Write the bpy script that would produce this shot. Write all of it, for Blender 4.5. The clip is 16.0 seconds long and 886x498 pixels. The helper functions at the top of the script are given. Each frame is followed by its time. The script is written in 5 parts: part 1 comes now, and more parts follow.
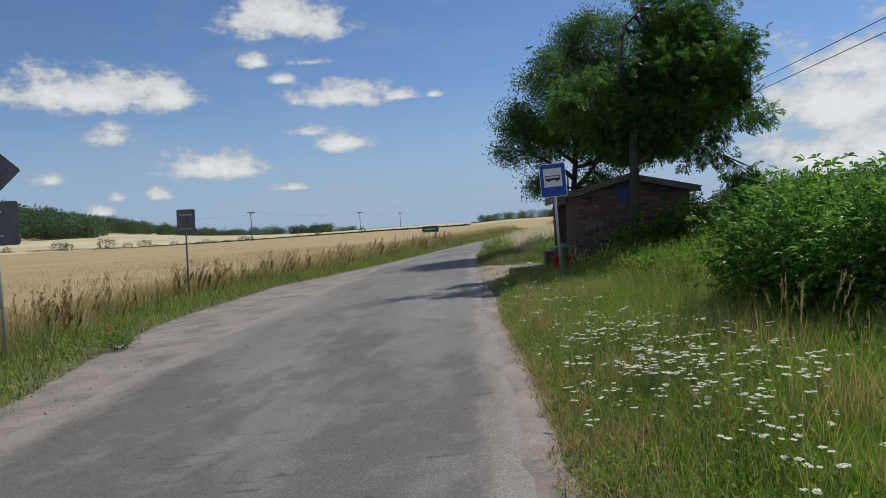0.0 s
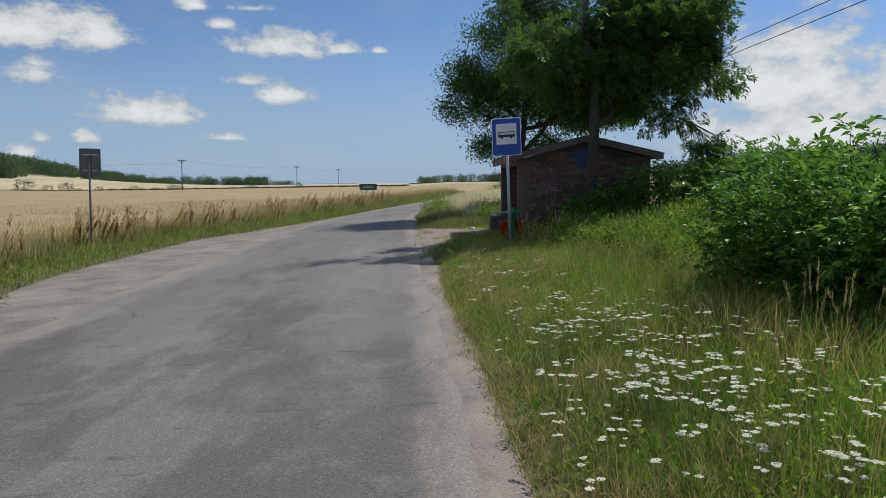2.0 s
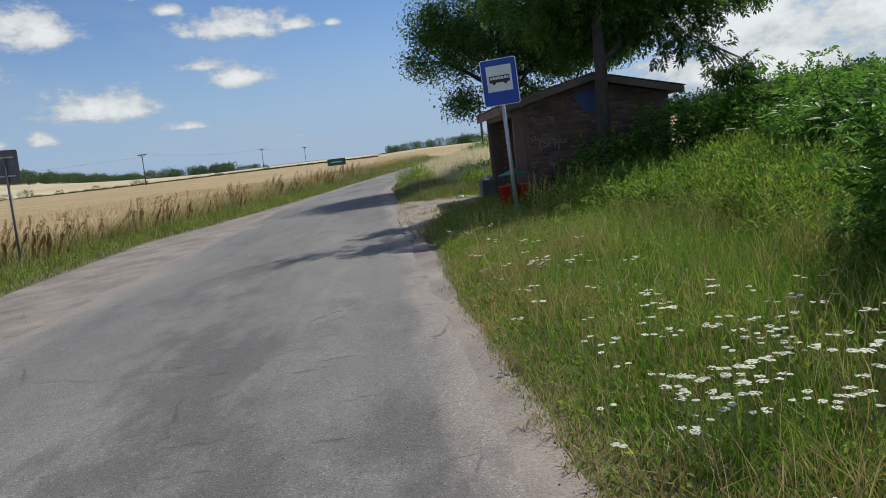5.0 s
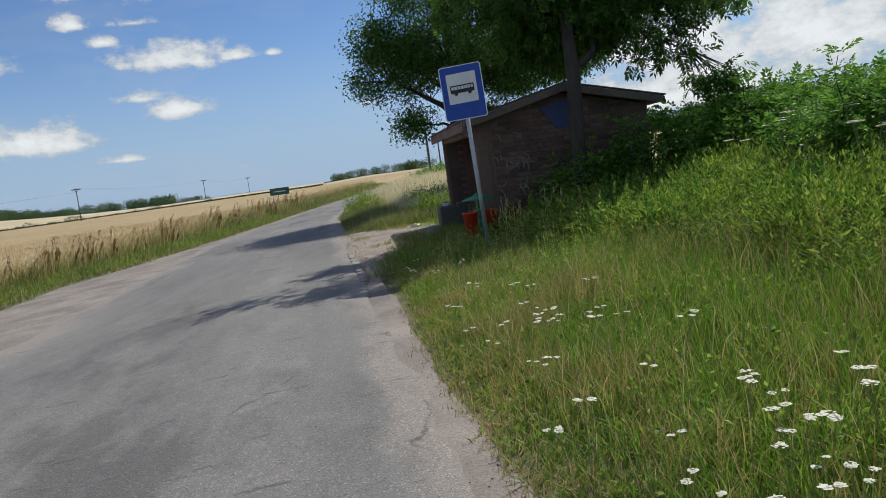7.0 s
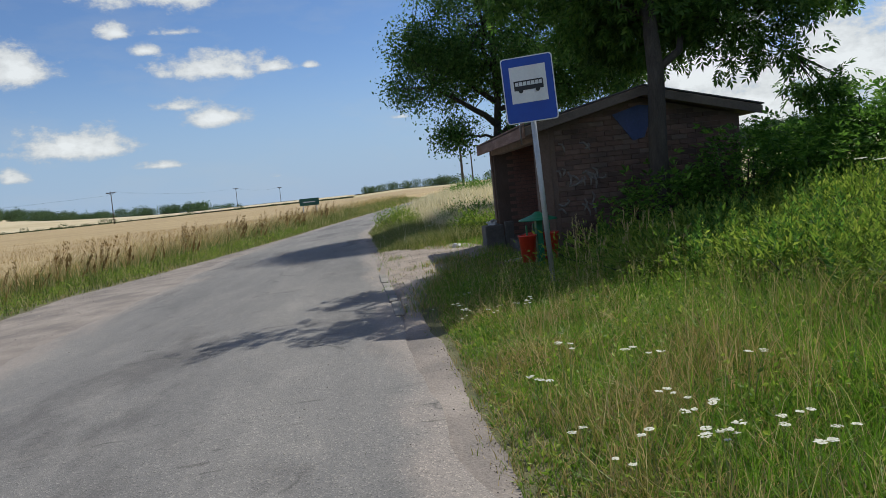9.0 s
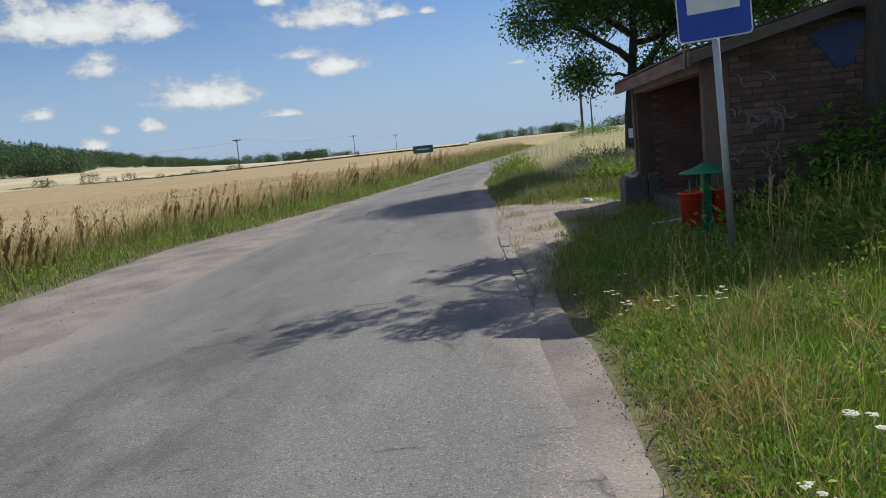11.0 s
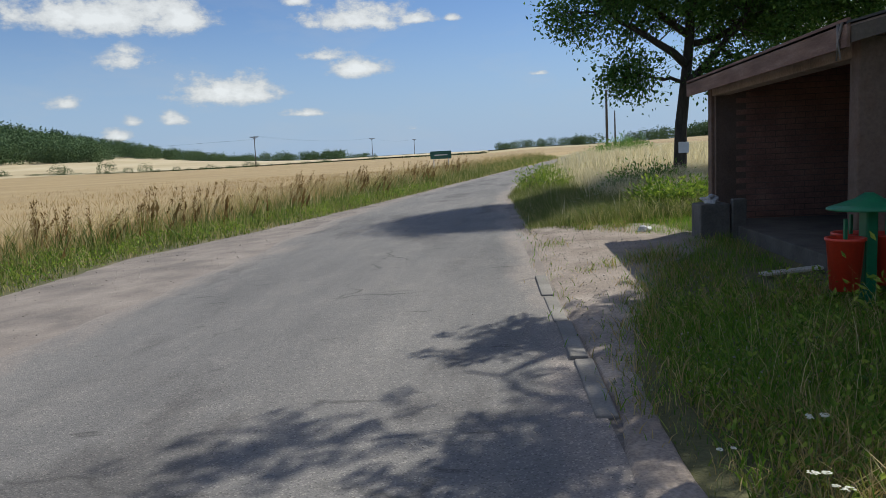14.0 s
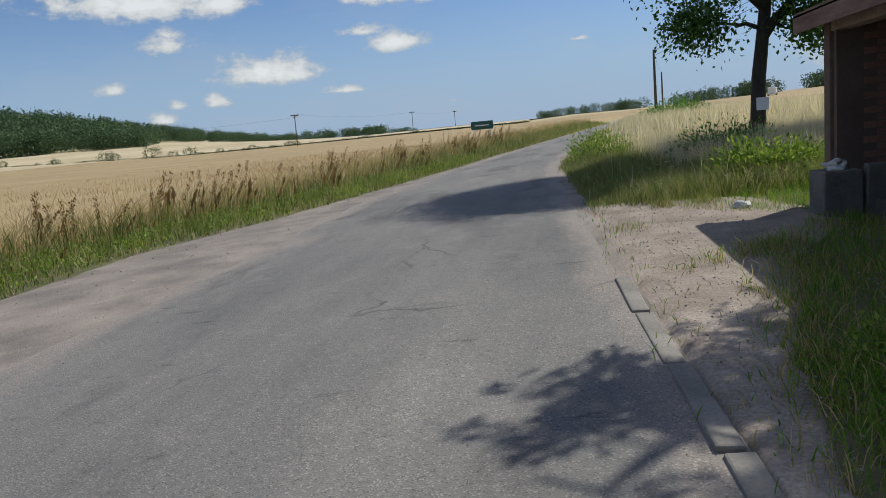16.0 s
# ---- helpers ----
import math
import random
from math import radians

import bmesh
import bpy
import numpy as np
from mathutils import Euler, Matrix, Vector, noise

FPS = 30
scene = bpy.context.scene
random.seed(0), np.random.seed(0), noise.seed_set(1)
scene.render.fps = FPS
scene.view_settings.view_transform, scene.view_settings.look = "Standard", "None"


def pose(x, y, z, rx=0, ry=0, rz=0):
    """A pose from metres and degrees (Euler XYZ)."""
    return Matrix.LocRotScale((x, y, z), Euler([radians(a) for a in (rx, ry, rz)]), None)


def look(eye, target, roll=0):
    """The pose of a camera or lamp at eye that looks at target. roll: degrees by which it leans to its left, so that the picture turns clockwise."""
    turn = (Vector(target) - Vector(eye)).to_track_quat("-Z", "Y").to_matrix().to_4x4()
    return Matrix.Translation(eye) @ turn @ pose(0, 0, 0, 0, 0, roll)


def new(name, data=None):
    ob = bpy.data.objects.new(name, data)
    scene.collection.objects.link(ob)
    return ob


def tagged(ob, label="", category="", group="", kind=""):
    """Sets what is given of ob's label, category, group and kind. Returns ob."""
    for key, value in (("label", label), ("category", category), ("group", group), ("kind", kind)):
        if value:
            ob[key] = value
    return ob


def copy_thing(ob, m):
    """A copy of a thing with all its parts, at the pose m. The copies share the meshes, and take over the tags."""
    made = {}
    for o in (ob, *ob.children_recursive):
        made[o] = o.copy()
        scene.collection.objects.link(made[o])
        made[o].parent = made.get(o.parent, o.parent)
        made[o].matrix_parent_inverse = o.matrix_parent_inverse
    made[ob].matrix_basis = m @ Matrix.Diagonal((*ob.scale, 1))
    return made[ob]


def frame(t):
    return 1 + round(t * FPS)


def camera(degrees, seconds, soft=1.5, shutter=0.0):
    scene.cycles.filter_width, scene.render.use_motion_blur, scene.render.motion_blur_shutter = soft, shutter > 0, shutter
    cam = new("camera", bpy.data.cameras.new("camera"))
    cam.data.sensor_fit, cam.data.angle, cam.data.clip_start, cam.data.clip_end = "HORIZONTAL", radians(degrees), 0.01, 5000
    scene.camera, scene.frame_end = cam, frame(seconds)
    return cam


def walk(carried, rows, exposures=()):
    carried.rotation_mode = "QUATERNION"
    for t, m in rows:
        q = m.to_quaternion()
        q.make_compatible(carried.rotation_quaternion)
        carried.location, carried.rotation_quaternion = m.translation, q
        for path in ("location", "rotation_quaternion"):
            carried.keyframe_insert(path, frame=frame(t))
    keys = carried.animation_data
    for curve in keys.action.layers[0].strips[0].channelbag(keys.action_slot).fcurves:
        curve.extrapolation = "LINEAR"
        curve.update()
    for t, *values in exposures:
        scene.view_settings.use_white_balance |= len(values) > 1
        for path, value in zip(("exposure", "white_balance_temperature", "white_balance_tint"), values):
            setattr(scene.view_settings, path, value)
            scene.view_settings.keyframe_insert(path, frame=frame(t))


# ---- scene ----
cam = camera(62.5, 16.0, soft=0.7)
METRES, EYE, TILT, LEAN, TURN = 15.0, 1.62, -5.2, 0.0, 4.3
ROWS = [
    (0.0, 0.0, 0.0, 0.0, 0.21, 3.35, 3.55),
    (0.5, -0.0018, 0.0372, 0.0017, -2.5, 3.12, 2.34),
    (1.0, -0.0045, 0.065, 0.003, -2.77, 2.11, 0.12),
    (1.5, -0.0, 0.0905, 0.0051, 1.7, 1.33, 2.34),
    (2.0, 0.0015, 0.122, 0.0059, -4.83, 0.11, 0.95),
    (2.5, -0.0014, 0.1491, 0.0062, -3.14, -0.4, 1.76),
    (3.0, 0.0023, 0.182, 0.0124, -2.9, -2.45, 2.03),
    (5.5, -0.0023, 0.3361, 0.0219, -7.21, -2.67, 7.59),
    (6.0, -0.0018, 0.3673, 0.0207, -8.1, -1.63, 4.99),
    (6.5, -0.001, 0.3995, 0.0245, -13.98, -4.25, 7.48),
    (7.0, 0.0043, 0.4307, 0.0297, -10.91, -1.22, 8.77),
    (7.5, 0.0053, 0.4654, 0.0313, -11.63, -1.63, 5.37),
    (8.0, 0.0073, 0.4966, 0.0349, -9.36, 0.76, 6.47),
    (10.5, 0.0094, 0.6504, 0.0477, -7.02, -2.22, 5.38),
    (11.0, 0.0118, 0.683, 0.0499, 0.23, -2.78, 5.68),
    (11.5, 0.0101, 0.7139, 0.05, -1.93, -1.84, 6.15),
    (12.0, 0.0057, 0.7426, 0.0544, -4.52, -1.18, 4.98),
    (12.5, 0.0074, 0.77, 0.0579, -0.54, -0.26, 4.08),
    (13.0, 0.0049, 0.8005, 0.0591, -3.28, -1.28, 4.24),
    (13.5, 0.0062, 0.8317, 0.0613, -1.42, 0.36, 3.47),
    (14.0, 0.0089, 0.8625, 0.0645, 1.38, -2.19, 2.8),
    (14.5, 0.0078, 0.8944, 0.067, -2.17, -2.14, 4.79),
    (15.0, 0.0081, 0.9268, 0.0695, 1.7, -2.29, 5.58),
    (15.5, 0.0106, 0.958, 0.07, 2.73, -1.78, 5.22),
    (16.0, 0.0049, 0.9864, 0.0727, 4.76, -4.13, 4.8),
]
walk(cam, [(t, pose(0, 0, EYE, TILT, LEAN, TURN) @ pose(METRES * x, METRES * y, METRES * z, 90 + pitch, roll, yaw)) for t, x, y, z, yaw, pitch, roll in ROWS], [(0.0, -0.08, 6450, 4), (3.0, -0.03, 6450, 4), (7.0, 0.07, 6450, 4), (13.5, 0.09, 6450, 4), (16.0, -0.03, 6450, 4)])

# ---- world, sun ----
SUN_DIR = Vector((0.64, 0.59, 1.0)).normalized()
world = bpy.data.worlds.new("sky")
scene.world = world
world.use_nodes = True
wt = world.node_tree
wt.nodes.clear()


def wmath(op, a, b=None, c=None, clamp=False):
    n = wt.nodes.new("ShaderNodeMath")
    n.operation, n.use_clamp = op, clamp
    for i, v in enumerate((a, b, c)):
        if v is None:
            continue
        if isinstance(v, (int, float)):
            n.inputs[i].default_value = v
        else:
            wt.links.new(v, n.inputs[i])
    return n.outputs[0]


sky = wt.nodes.new("ShaderNodeTexSky")
sky.sky_type = "NISHITA"
sky.sun_disc = False
sky.sun_elevation = math.asin(SUN_DIR.z)
sky.sun_rotation = math.atan2(SUN_DIR.x, SUN_DIR.y)
sky.altitude, sky.air_density, sky.dust_density, sky.ozone_density = 200, 1.0, 0.15, 3.5
tc = wt.nodes.new("ShaderNodeTexCoord")
wsep = wt.nodes.new("ShaderNodeSeparateXYZ")
wt.links.new(tc.outputs["Generated"], wsep.inputs[0])
w_az = wmath("MULTIPLY", wmath("ARCTAN2", wsep.outputs[0], wsep.outputs[1]), 57.2958)
w_el = wmath("MULTIPLY", wmath("ARCSINE", wsep.outputs[2]), 57.2958)


def wnoise(scale, detail, rough, stretch=1.0):
    comb = wt.nodes.new("ShaderNodeCombineXYZ")
    wt.links.new(w_az, comb.inputs[0])
    wt.links.new(wmath("MULTIPLY", w_el, stretch), comb.inputs[1])
    n = wt.nodes.new("ShaderNodeTexNoise")
    n.inputs["Scale"].default_value, n.inputs["Detail"].default_value, n.inputs["Roughness"].default_value = scale, detail, rough
    wt.links.new(comb.outputs[0], n.inputs["Vector"])
    return wmath("SUBTRACT", n.outputs[0], 0.5)


puff, fine_puff = wnoise(0.35, 6, 0.6, 1.6), wnoise(1.3, 5, 0.65, 1.5)
# fair-weather clouds: azimuth, elevation of the base, half width, height (degrees), density
CLOUDS = [
    (-29.4, 10.3, 8.1, 2.6, 1.0), (-31.2, 10.5, 4.9, 2.0, 0.9), (-24.1, 10.3, 2.7, 1.8, 0.9), (-28.1, 7.6, 2.2, 1.4, 0.9),
    (-21.2, 5.1, 4.7, 1.9, 1.0), (-19.6, 5.0, 2.4, 1.5, 0.9), (-32.2, 4.6, 1.4, 0.9, 0.9), (-28.0, 3.4, 0.8, 0.6, 0.6),
    (-25.5, 3.3, 1.1, 0.8, 0.8), (-29.1, 2.3, 1.1, 0.6, 0.7), (-11.2, 10.1, 4.6, 1.6, 1.0), (-7.0, 10.1, 2.0, 0.7, 0.8),
    (-11.4, 6.7, 2.8, 1.3, 1.0), (-13.9, 7.7, 2.0, 0.7, 0.6), (-15.7, 3.6, 1.9, 0.5, 0.8), (-17.6, 12.9, 1.4, 0.9, 0.8),
    (-16.0, 11.7, 1.1, 0.7, 0.8), (-13.6, 12.9, 2.5, 0.5, 0.5), (-4.3, 10.1, 0.7, 0.4, 0.7), (-15.3, 15.6, 5.9, 2.8, 1.0),
    (2.1, 5.7, 0.9, 0.3, 0.7), (-7.5, 2.1, 0.7, 0.3, 0.5), (23.8, 6.5, 5.8, 3.6, 1.0), (25.2, 8.9, 6.0, 2.0, 0.8),
    (23.2, 2.8, 6.6, 2.8, 0.9), (27.7, 3.7, 7.1, 4.6, 1.0), (34.9, 5.1, 7.3, 5.6, 1.0), (30.9, -0.3, 9.8, 3.1, 0.9),
    (26.1, 6.2, 7.3, 6.1, 0.9),
]
cover = None
for az, el, hw, ht, dens in CLOUDS:
    u = wmath("DIVIDE", wmath("SUBTRACT", w_az, az), hw)
    v0 = wmath("SUBTRACT", w_el, el)
    up = wmath("DIVIDE", wmath("MAXIMUM", v0, 0.0), ht)
    down = wmath("DIVIDE", wmath("MINIMUM", v0, 0.0), ht * 0.45)
    d2 = wmath("ADD", wmath("MULTIPLY", u, u), wmath("ADD", wmath("MULTIPLY", up, up), wmath("MULTIPLY", down, down)))
    c = wmath("MULTIPLY", wmath("SUBTRACT", 1.0, wmath("SQRT", d2)), dens)
    cover = c if cover is None else wmath("MAXIMUM", cover, c)
# clouds of the same kind added over the unseen sky, to raise ambient light
wn = wt.nodes.new("ShaderNodeTexNoise")
wn.inputs["Scale"].default_value, wn.inputs["Detail"].default_value, wn.inputs["Roughness"].default_value = 3.2, 4, 0.5
wt.links.new(tc.outputs["Generated"], wn.inputs["Vector"])
beyond = wt.nodes.new("ShaderNodeMapRange")
wt.links.new(wmath("MAXIMUM", wmath("ABSOLUTE", w_az), wmath("MULTIPLY", w_el, 1.8)), beyond.inputs[0])
beyond.inputs[1].default_value, beyond.inputs[2].default_value, beyond.inputs[3].default_value, beyond.inputs[4].default_value = 44, 58, -3.0, 0.0
scattered = wmath("ADD", wmath("MULTIPLY", wmath("SUBTRACT", wn.outputs[0], 0.5), 4.0), beyond.outputs[0])
cover = wmath("MAXIMUM", cover, scattered)
ragged = wmath("ADD", cover, wmath("ADD", wmath("MULTIPLY", puff, 2.0), wmath("MULTIPLY", fine_puff, 0.7)))
ramp = wt.nodes.new("ShaderNodeMapRange")
ramp.interpolation_type = "SMOOTHSTEP"
wt.links.new(ragged, ramp.inputs[0])
ramp.inputs[1].default_value, ramp.inputs[2].default_value = -0.08, 0.56
ramp.inputs[3].default_value, ramp.inputs[4].default_value = 0.0, 0.92
# high thin veil
veil = wt.nodes.new("ShaderNodeMapRange")
wt.links.new(wnoise(0.09, 5, 0.6, 3.0), veil.inputs[0])
veil.inputs[1].default_value, veil.inputs[2].default_value, veil.inputs[3].default_value, veil.inputs[4].default_value = 0.0, 0.3, 0.0, 0.22
alpha = wmath("MAXIMUM", ramp.outputs[0], veil.outputs[0], clamp=True)
mixw = wt.nodes.new("ShaderNodeMixRGB")
tone = wt.nodes.new("ShaderNodeMapRange")
wt.links.new(ragged, tone.inputs[0])
tone.inputs[1].default_value, tone.inputs[2].default_value, tone.inputs[3].default_value, tone.inputs[4].default_value = 0.05, 0.9, 5.0, 8.2
ccol = wt.nodes.new("ShaderNodeCombineXYZ")
for i, k in enumerate((1.0, 1.0, 1.03)):
    wt.links.new(wmath("MULTIPLY", tone.outputs[0], k), ccol.inputs[i])
wt.links.new(alpha, mixw.inputs[0])
haze = wt.nodes.new("ShaderNodeMixRGB")
low = wt.nodes.new("ShaderNodeMapRange")
low.interpolation_type = "SMOOTHERSTEP"
wt.links.new(w_el, low.inputs[0])
low.inputs[1].default_value, low.inputs[2].default_value, low.inputs[3].default_value, low.inputs[4].default_value = -2.0, 14.0, 0.9, 0.0
wt.links.new(low.outputs[0], haze.inputs[0])
tinted = wt.nodes.new("ShaderNodeMixRGB")
tinted.blend_type = "MULTIPLY"
tinted.inputs[0].default_value = 1.0
tinted.inputs[2].default_value = (0.70, 0.755, 0.93, 1)
wt.links.new(sky.outputs[0], tinted.inputs[1])
wt.links.new(tinted.outputs[0], haze.inputs[1])
haze.inputs[2].default_value = (3.25, 4.35, 6.3, 1)
wt.links.new(haze.outputs[0], mixw.inputs[1])
wt.links.new(ccol.outputs[0], mixw.inputs[2])
bg = wt.nodes.new("ShaderNodeBackground")
bg.inputs["Strength"].default_value = 0.1
wout = wt.nodes.new("ShaderNodeOutputWorld")
wt.links.new(mixw.outputs[0], bg.inputs[0])
wt.links.new(bg.outputs[0], wout.inputs[0])
sun = new("sun", bpy.data.lights.new("sun", "SUN"))
sun.data.energy, sun.data.angle, sun.data.color = 4.2, radians(0.53), (1.0, 0.95, 0.87)
sun.matrix_world = look(SUN_DIR * 50, (0, 0, 0))

# ---- materials ----


def mat(name, rough=0.8, metal=0.0):
    m = bpy.data.materials.new(name)
    m.use_nodes = True
    b = m.node_tree.nodes["Principled BSDF"]
    b.inputs["Roughness"].default_value, b.inputs["Metallic"].default_value = rough, metal
    return m, m.node_tree, b


def noise_node(nt, scale, detail=4, rough=0.6, stretch=(1, 1, 1), coord="pos"):
    mp = nt.nodes.new("ShaderNodeMapping")
    mp.inputs["Scale"].default_value = stretch
    if coord == "pos":
        nt.links.new(nt.nodes.new("ShaderNodeNewGeometry").outputs["Position"], mp.inputs["Vector"])
    else:
        nt.links.new(nt.nodes.new("ShaderNodeTexCoord").outputs["Object"], mp.inputs["Vector"])
    n = nt.nodes.new("ShaderNodeTexNoise")
    n.inputs["Scale"].default_value, n.inputs["Detail"].default_value, n.inputs["Roughness"].default_value = scale, detail, rough
    nt.links.new(mp.outputs[0], n.inputs["Vector"])
    return n.outputs[0]


def ramp_node(nt, fac, stops):
    r = nt.nodes.new("ShaderNodeValToRGB")
    while len(r.color_ramp.elements) < len(stops):
        r.color_ramp.elements.new(0.5)
    for e, (p, c) in zip(r.color_ramp.elements, stops):
        e.position, e.color = p, (*c, 1)
    nt.links.new(fac, r.inputs[0])
    return r.outputs[0]


def mix_node(nt, fac, a, b, mode="MIX"):
    m = nt.nodes.new("ShaderNodeMixRGB")
    m.blend_type = mode
    for i, v in enumerate((fac, a, b)):
        if isinstance(v, (int, float)):
            m.inputs[i].default_value = v
        elif isinstance(v, tuple):
            m.inputs[i].default_value = (*v, 1)
        else:
            nt.links.new(v, m.inputs[i])
    return m.outputs[0]


def bump(nt, b, height, strength=0.3, dist=0.01):
    n = nt.nodes.new("ShaderNodeBump")
    n.inputs["Strength"].default_value, n.inputs["Distance"].default_value = strength, dist
    nt.links.new(height, n.inputs["Height"])
    nt.links.new(n.outputs[0], b.inputs["Normal"])


def two_scale(name, stops, fine=60, broad=1.5, rough=0.85, metal=0.0, bump_d=0.004, amount=0.5, stretch=(1, 1, 1), coord="obj", tint=None):
    """A surface whose colour varies at a broad and a fine scale, with fine relief."""
    m, nt, b = mat(name, rough, metal)
    big = ramp_node(nt, noise_node(nt, broad, 5, 0.6, stretch, coord), stops)
    small = noise_node(nt, fine, 3, 0.6, stretch, coord)
    g = ramp_node(nt, small, [(0.25, (0.55, 0.55, 0.55)), (0.75, (1.3, 1.3, 1.3))])
    col = mix_node(nt, amount, big, g, "MULTIPLY")
    nt.links.new(col, b.inputs["Base Color"])
    bump(nt, b, small, 0.6, bump_d)
    return m


def leafy(name, stops, through_light=0.35, rough=0.55):
    """Leaves and blades: colour varies from piece to piece, and light shines through."""
    m, nt, b = mat(name, rough)
    geo = nt.nodes.new("ShaderNodeNewGeometry")
    col = ramp_node(nt, geo.outputs["Random Per Island"], stops)
    big = noise_node(nt, 0.6, 3, 0.6)
    col = mix_node(nt, 0.6, col, ramp_node(nt, big, [(0.3, (0.7, 0.75, 0.7)), (0.7, (1.25, 1.2, 1.1))]), "MULTIPLY")
    nt.links.new(col, b.inputs["Base Color"])
    b.inputs["Specular IOR Level"].default_value = 0.3
    tr = nt.nodes.new("ShaderNodeBsdfTranslucent")
    nt.links.new(col, tr.inputs["Color"])
    mx = nt.nodes.new("ShaderNodeMixShader")
    mx.inputs[0].default_value = through_light
    nt.links.new(b.outputs[0], mx.inputs[1])
    nt.links.new(tr.outputs[0], mx.inputs[2])
    nt.links.new(mx.outputs[0], nt.nodes["Material Output"].inputs["Surface"])
    return m


def mesh_from(name, verts, faces, material=None, smooth=False):
    """A mesh out of arrays: verts (n, 3), faces (m, 3 or 4)."""
    verts, faces = np.asarray(verts, np.float32), np.asarray(faces, np.int32)
    me = bpy.data.meshes.new(name)
    k = faces.shape[1]
    me.vertices.add(len(verts))
    me.vertices.foreach_set("co", verts.ravel())
    me.loops.add(faces.size)
    me.loops.foreach_set("vertex_index", faces.ravel())
    me.polygons.add(len(faces))
    me.polygons.foreach_set("loop_start", np.arange(0, faces.size, k, dtype=np.int32))
    me.polygons.foreach_set("use_smooth", np.full(len(faces), smooth))
    me.update(calc_edges=True)
    me.validate()
    if material:
        me.materials.append(material)
    return me


def part(name, bm, material, parent=None, label=""):
    """Links a bmesh, or a mesh, as one object under a thing or a part."""
    if isinstance(bm, bpy.types.Mesh):
        me = bm
    else:
        me = bpy.data.meshes.new(name)
        bmesh.ops.recalc_face_normals(bm, faces=bm.faces)
        bm.to_mesh(me)
        bm.free()
        me.materials.append(material)
    ob = new(name, me)
    ob.parent = parent
    if label:
        tagged(ob, label)
    return ob


def box(x0, x1, y0, y1, z0, z1, bevel=0.0, bm=None, m=None):
    bm = bm or bmesh.new()
    r = bmesh.ops.create_cube(bm, size=1)["verts"]
    bmesh.ops.transform(bm, verts=r, matrix=Matrix.Translation(((x0 + x1) / 2, (y0 + y1) / 2, (z0 + z1) / 2)) @ Matrix.Diagonal((x1 - x0, y1 - y0, z1 - z0, 1)))
    if bevel:
        es = list({e for v in r for e in v.link_edges})
        out = bmesh.ops.bevel(bm, geom=es, offset=bevel, segments=2, affect="EDGES", profile=0.5)
        r = list({v for f in out["faces"] for v in f.verts} | {v for v in r if v.is_valid})
    if m is not None:
        bmesh.ops.transform(bm, verts=[v for v in r if v.is_valid], matrix=m)
    return bm


def tube(points, radii, sides=8, bm=None, cap=True):
    """A tapered tube along points."""
    bm = bm or bmesh.new()
    rings = []
    for i, p in enumerate(points):
        p = Vector(p)
        a, b = Vector(points[max(i - 1, 0)]), Vector(points[min(i + 1, len(points) - 1)])
        d = (b - a).normalized()
        side = d.cross(Vector((0.31, 0.95, 0.05)) if abs(d.y) < 0.9 else Vector((1, 0, 0))).normalized()
        up = d.cross(side)
        rings.append([bm.verts.new(p + radii[i] * (math.cos(t) * side + math.sin(t) * up)) for t in (2 * math.pi * j / sides for j in range(sides))])
    for r0, r1 in zip(rings, rings[1:]):
        for j in range(sides):
            f = bm.faces.new((r0[j], r0[(j + 1) % sides], r1[(j + 1) % sides], r1[j]))
            f.smooth = True
    if cap:
        bm.faces.new(rings[0])
        bm.faces.new(rings[-1])
    return bm


def thing(name, x=0, y=0, z=0, rz=0, label="", category="", group="", kind="", rx=0, ry=0):
    ob = new(name)
    ob.empty_display_size = 0.2
    ob.matrix_basis = pose(x, y, z, rx, ry, rz)
    return tagged(ob, label, category, group, kind)


# ---- the lie of the land ----


def sstep(a, b, v):
    t = np.clip((v - a) / (b - a), 0, 1)
    return t * t * (3 - 2 * t)


def lie(x, y):
    """Height of the ground: a road falling slightly to the left, level fields, a low wooded hill far left."""
    x, y = np.asarray(x, float), np.asarray(y, float)
    z = 0.047 * np.clip(x, -9.5, 7) + 0.0077 * np.clip(y, -20, 30) - 0.05
    z = z - 0.10 * sstep(-9, -14, x) + 0.12 * sstep(3, 7, x) * (1 - sstep(20, 30, y))
    r, az = np.hypot(x, y), np.degrees(np.arctan2(x, np.maximum(y, 1e-3)))
    z = z + 7.5 * sstep(260, 480, r) * sstep(-12, -33, az)
    z = z + 23.0 * sstep(430, 640, r) * sstep(-20, -42, az)
    z = z + 2.2 * sstep(150, 420, r) * sstep(-30, -5, az) * (1 - sstep(22, 60, az) * 0.2)
    z = z + 2.2 * sstep(90, 260, r) * sstep(6, 22, az)
    return z


RIGHT = [(-60, 0.6), (-10, 0.35), (0, 0.22), (4.5, 0.12), (7, 0.04), (9.3, -0.08), (11.4, -0.16), (13.8, -0.34), (17, -0.50), (21, -0.70), (25, -0.88), (29, -1.0), (33, -1.05), (38, -0.85), (42, -0.5), (47, 0.05), (54, 0.9), (61, 1.8), (72, 3.4), (90, 6.4), (130, 15), (200, 34)]
LEFT = [(-60, -4.6), (-10, -4.8), (0, -4.85), (7.5, -4.95), (14, -5.3), (20, -5.3), (24, -5.15), (29, -5.25), (35, -4.95), (41, -4.1), (46, -3.45), (53, -2.3), (61, -1.0), (72, 0.8), (90, 4.0), (130, 12.6), (200, 31.6)]
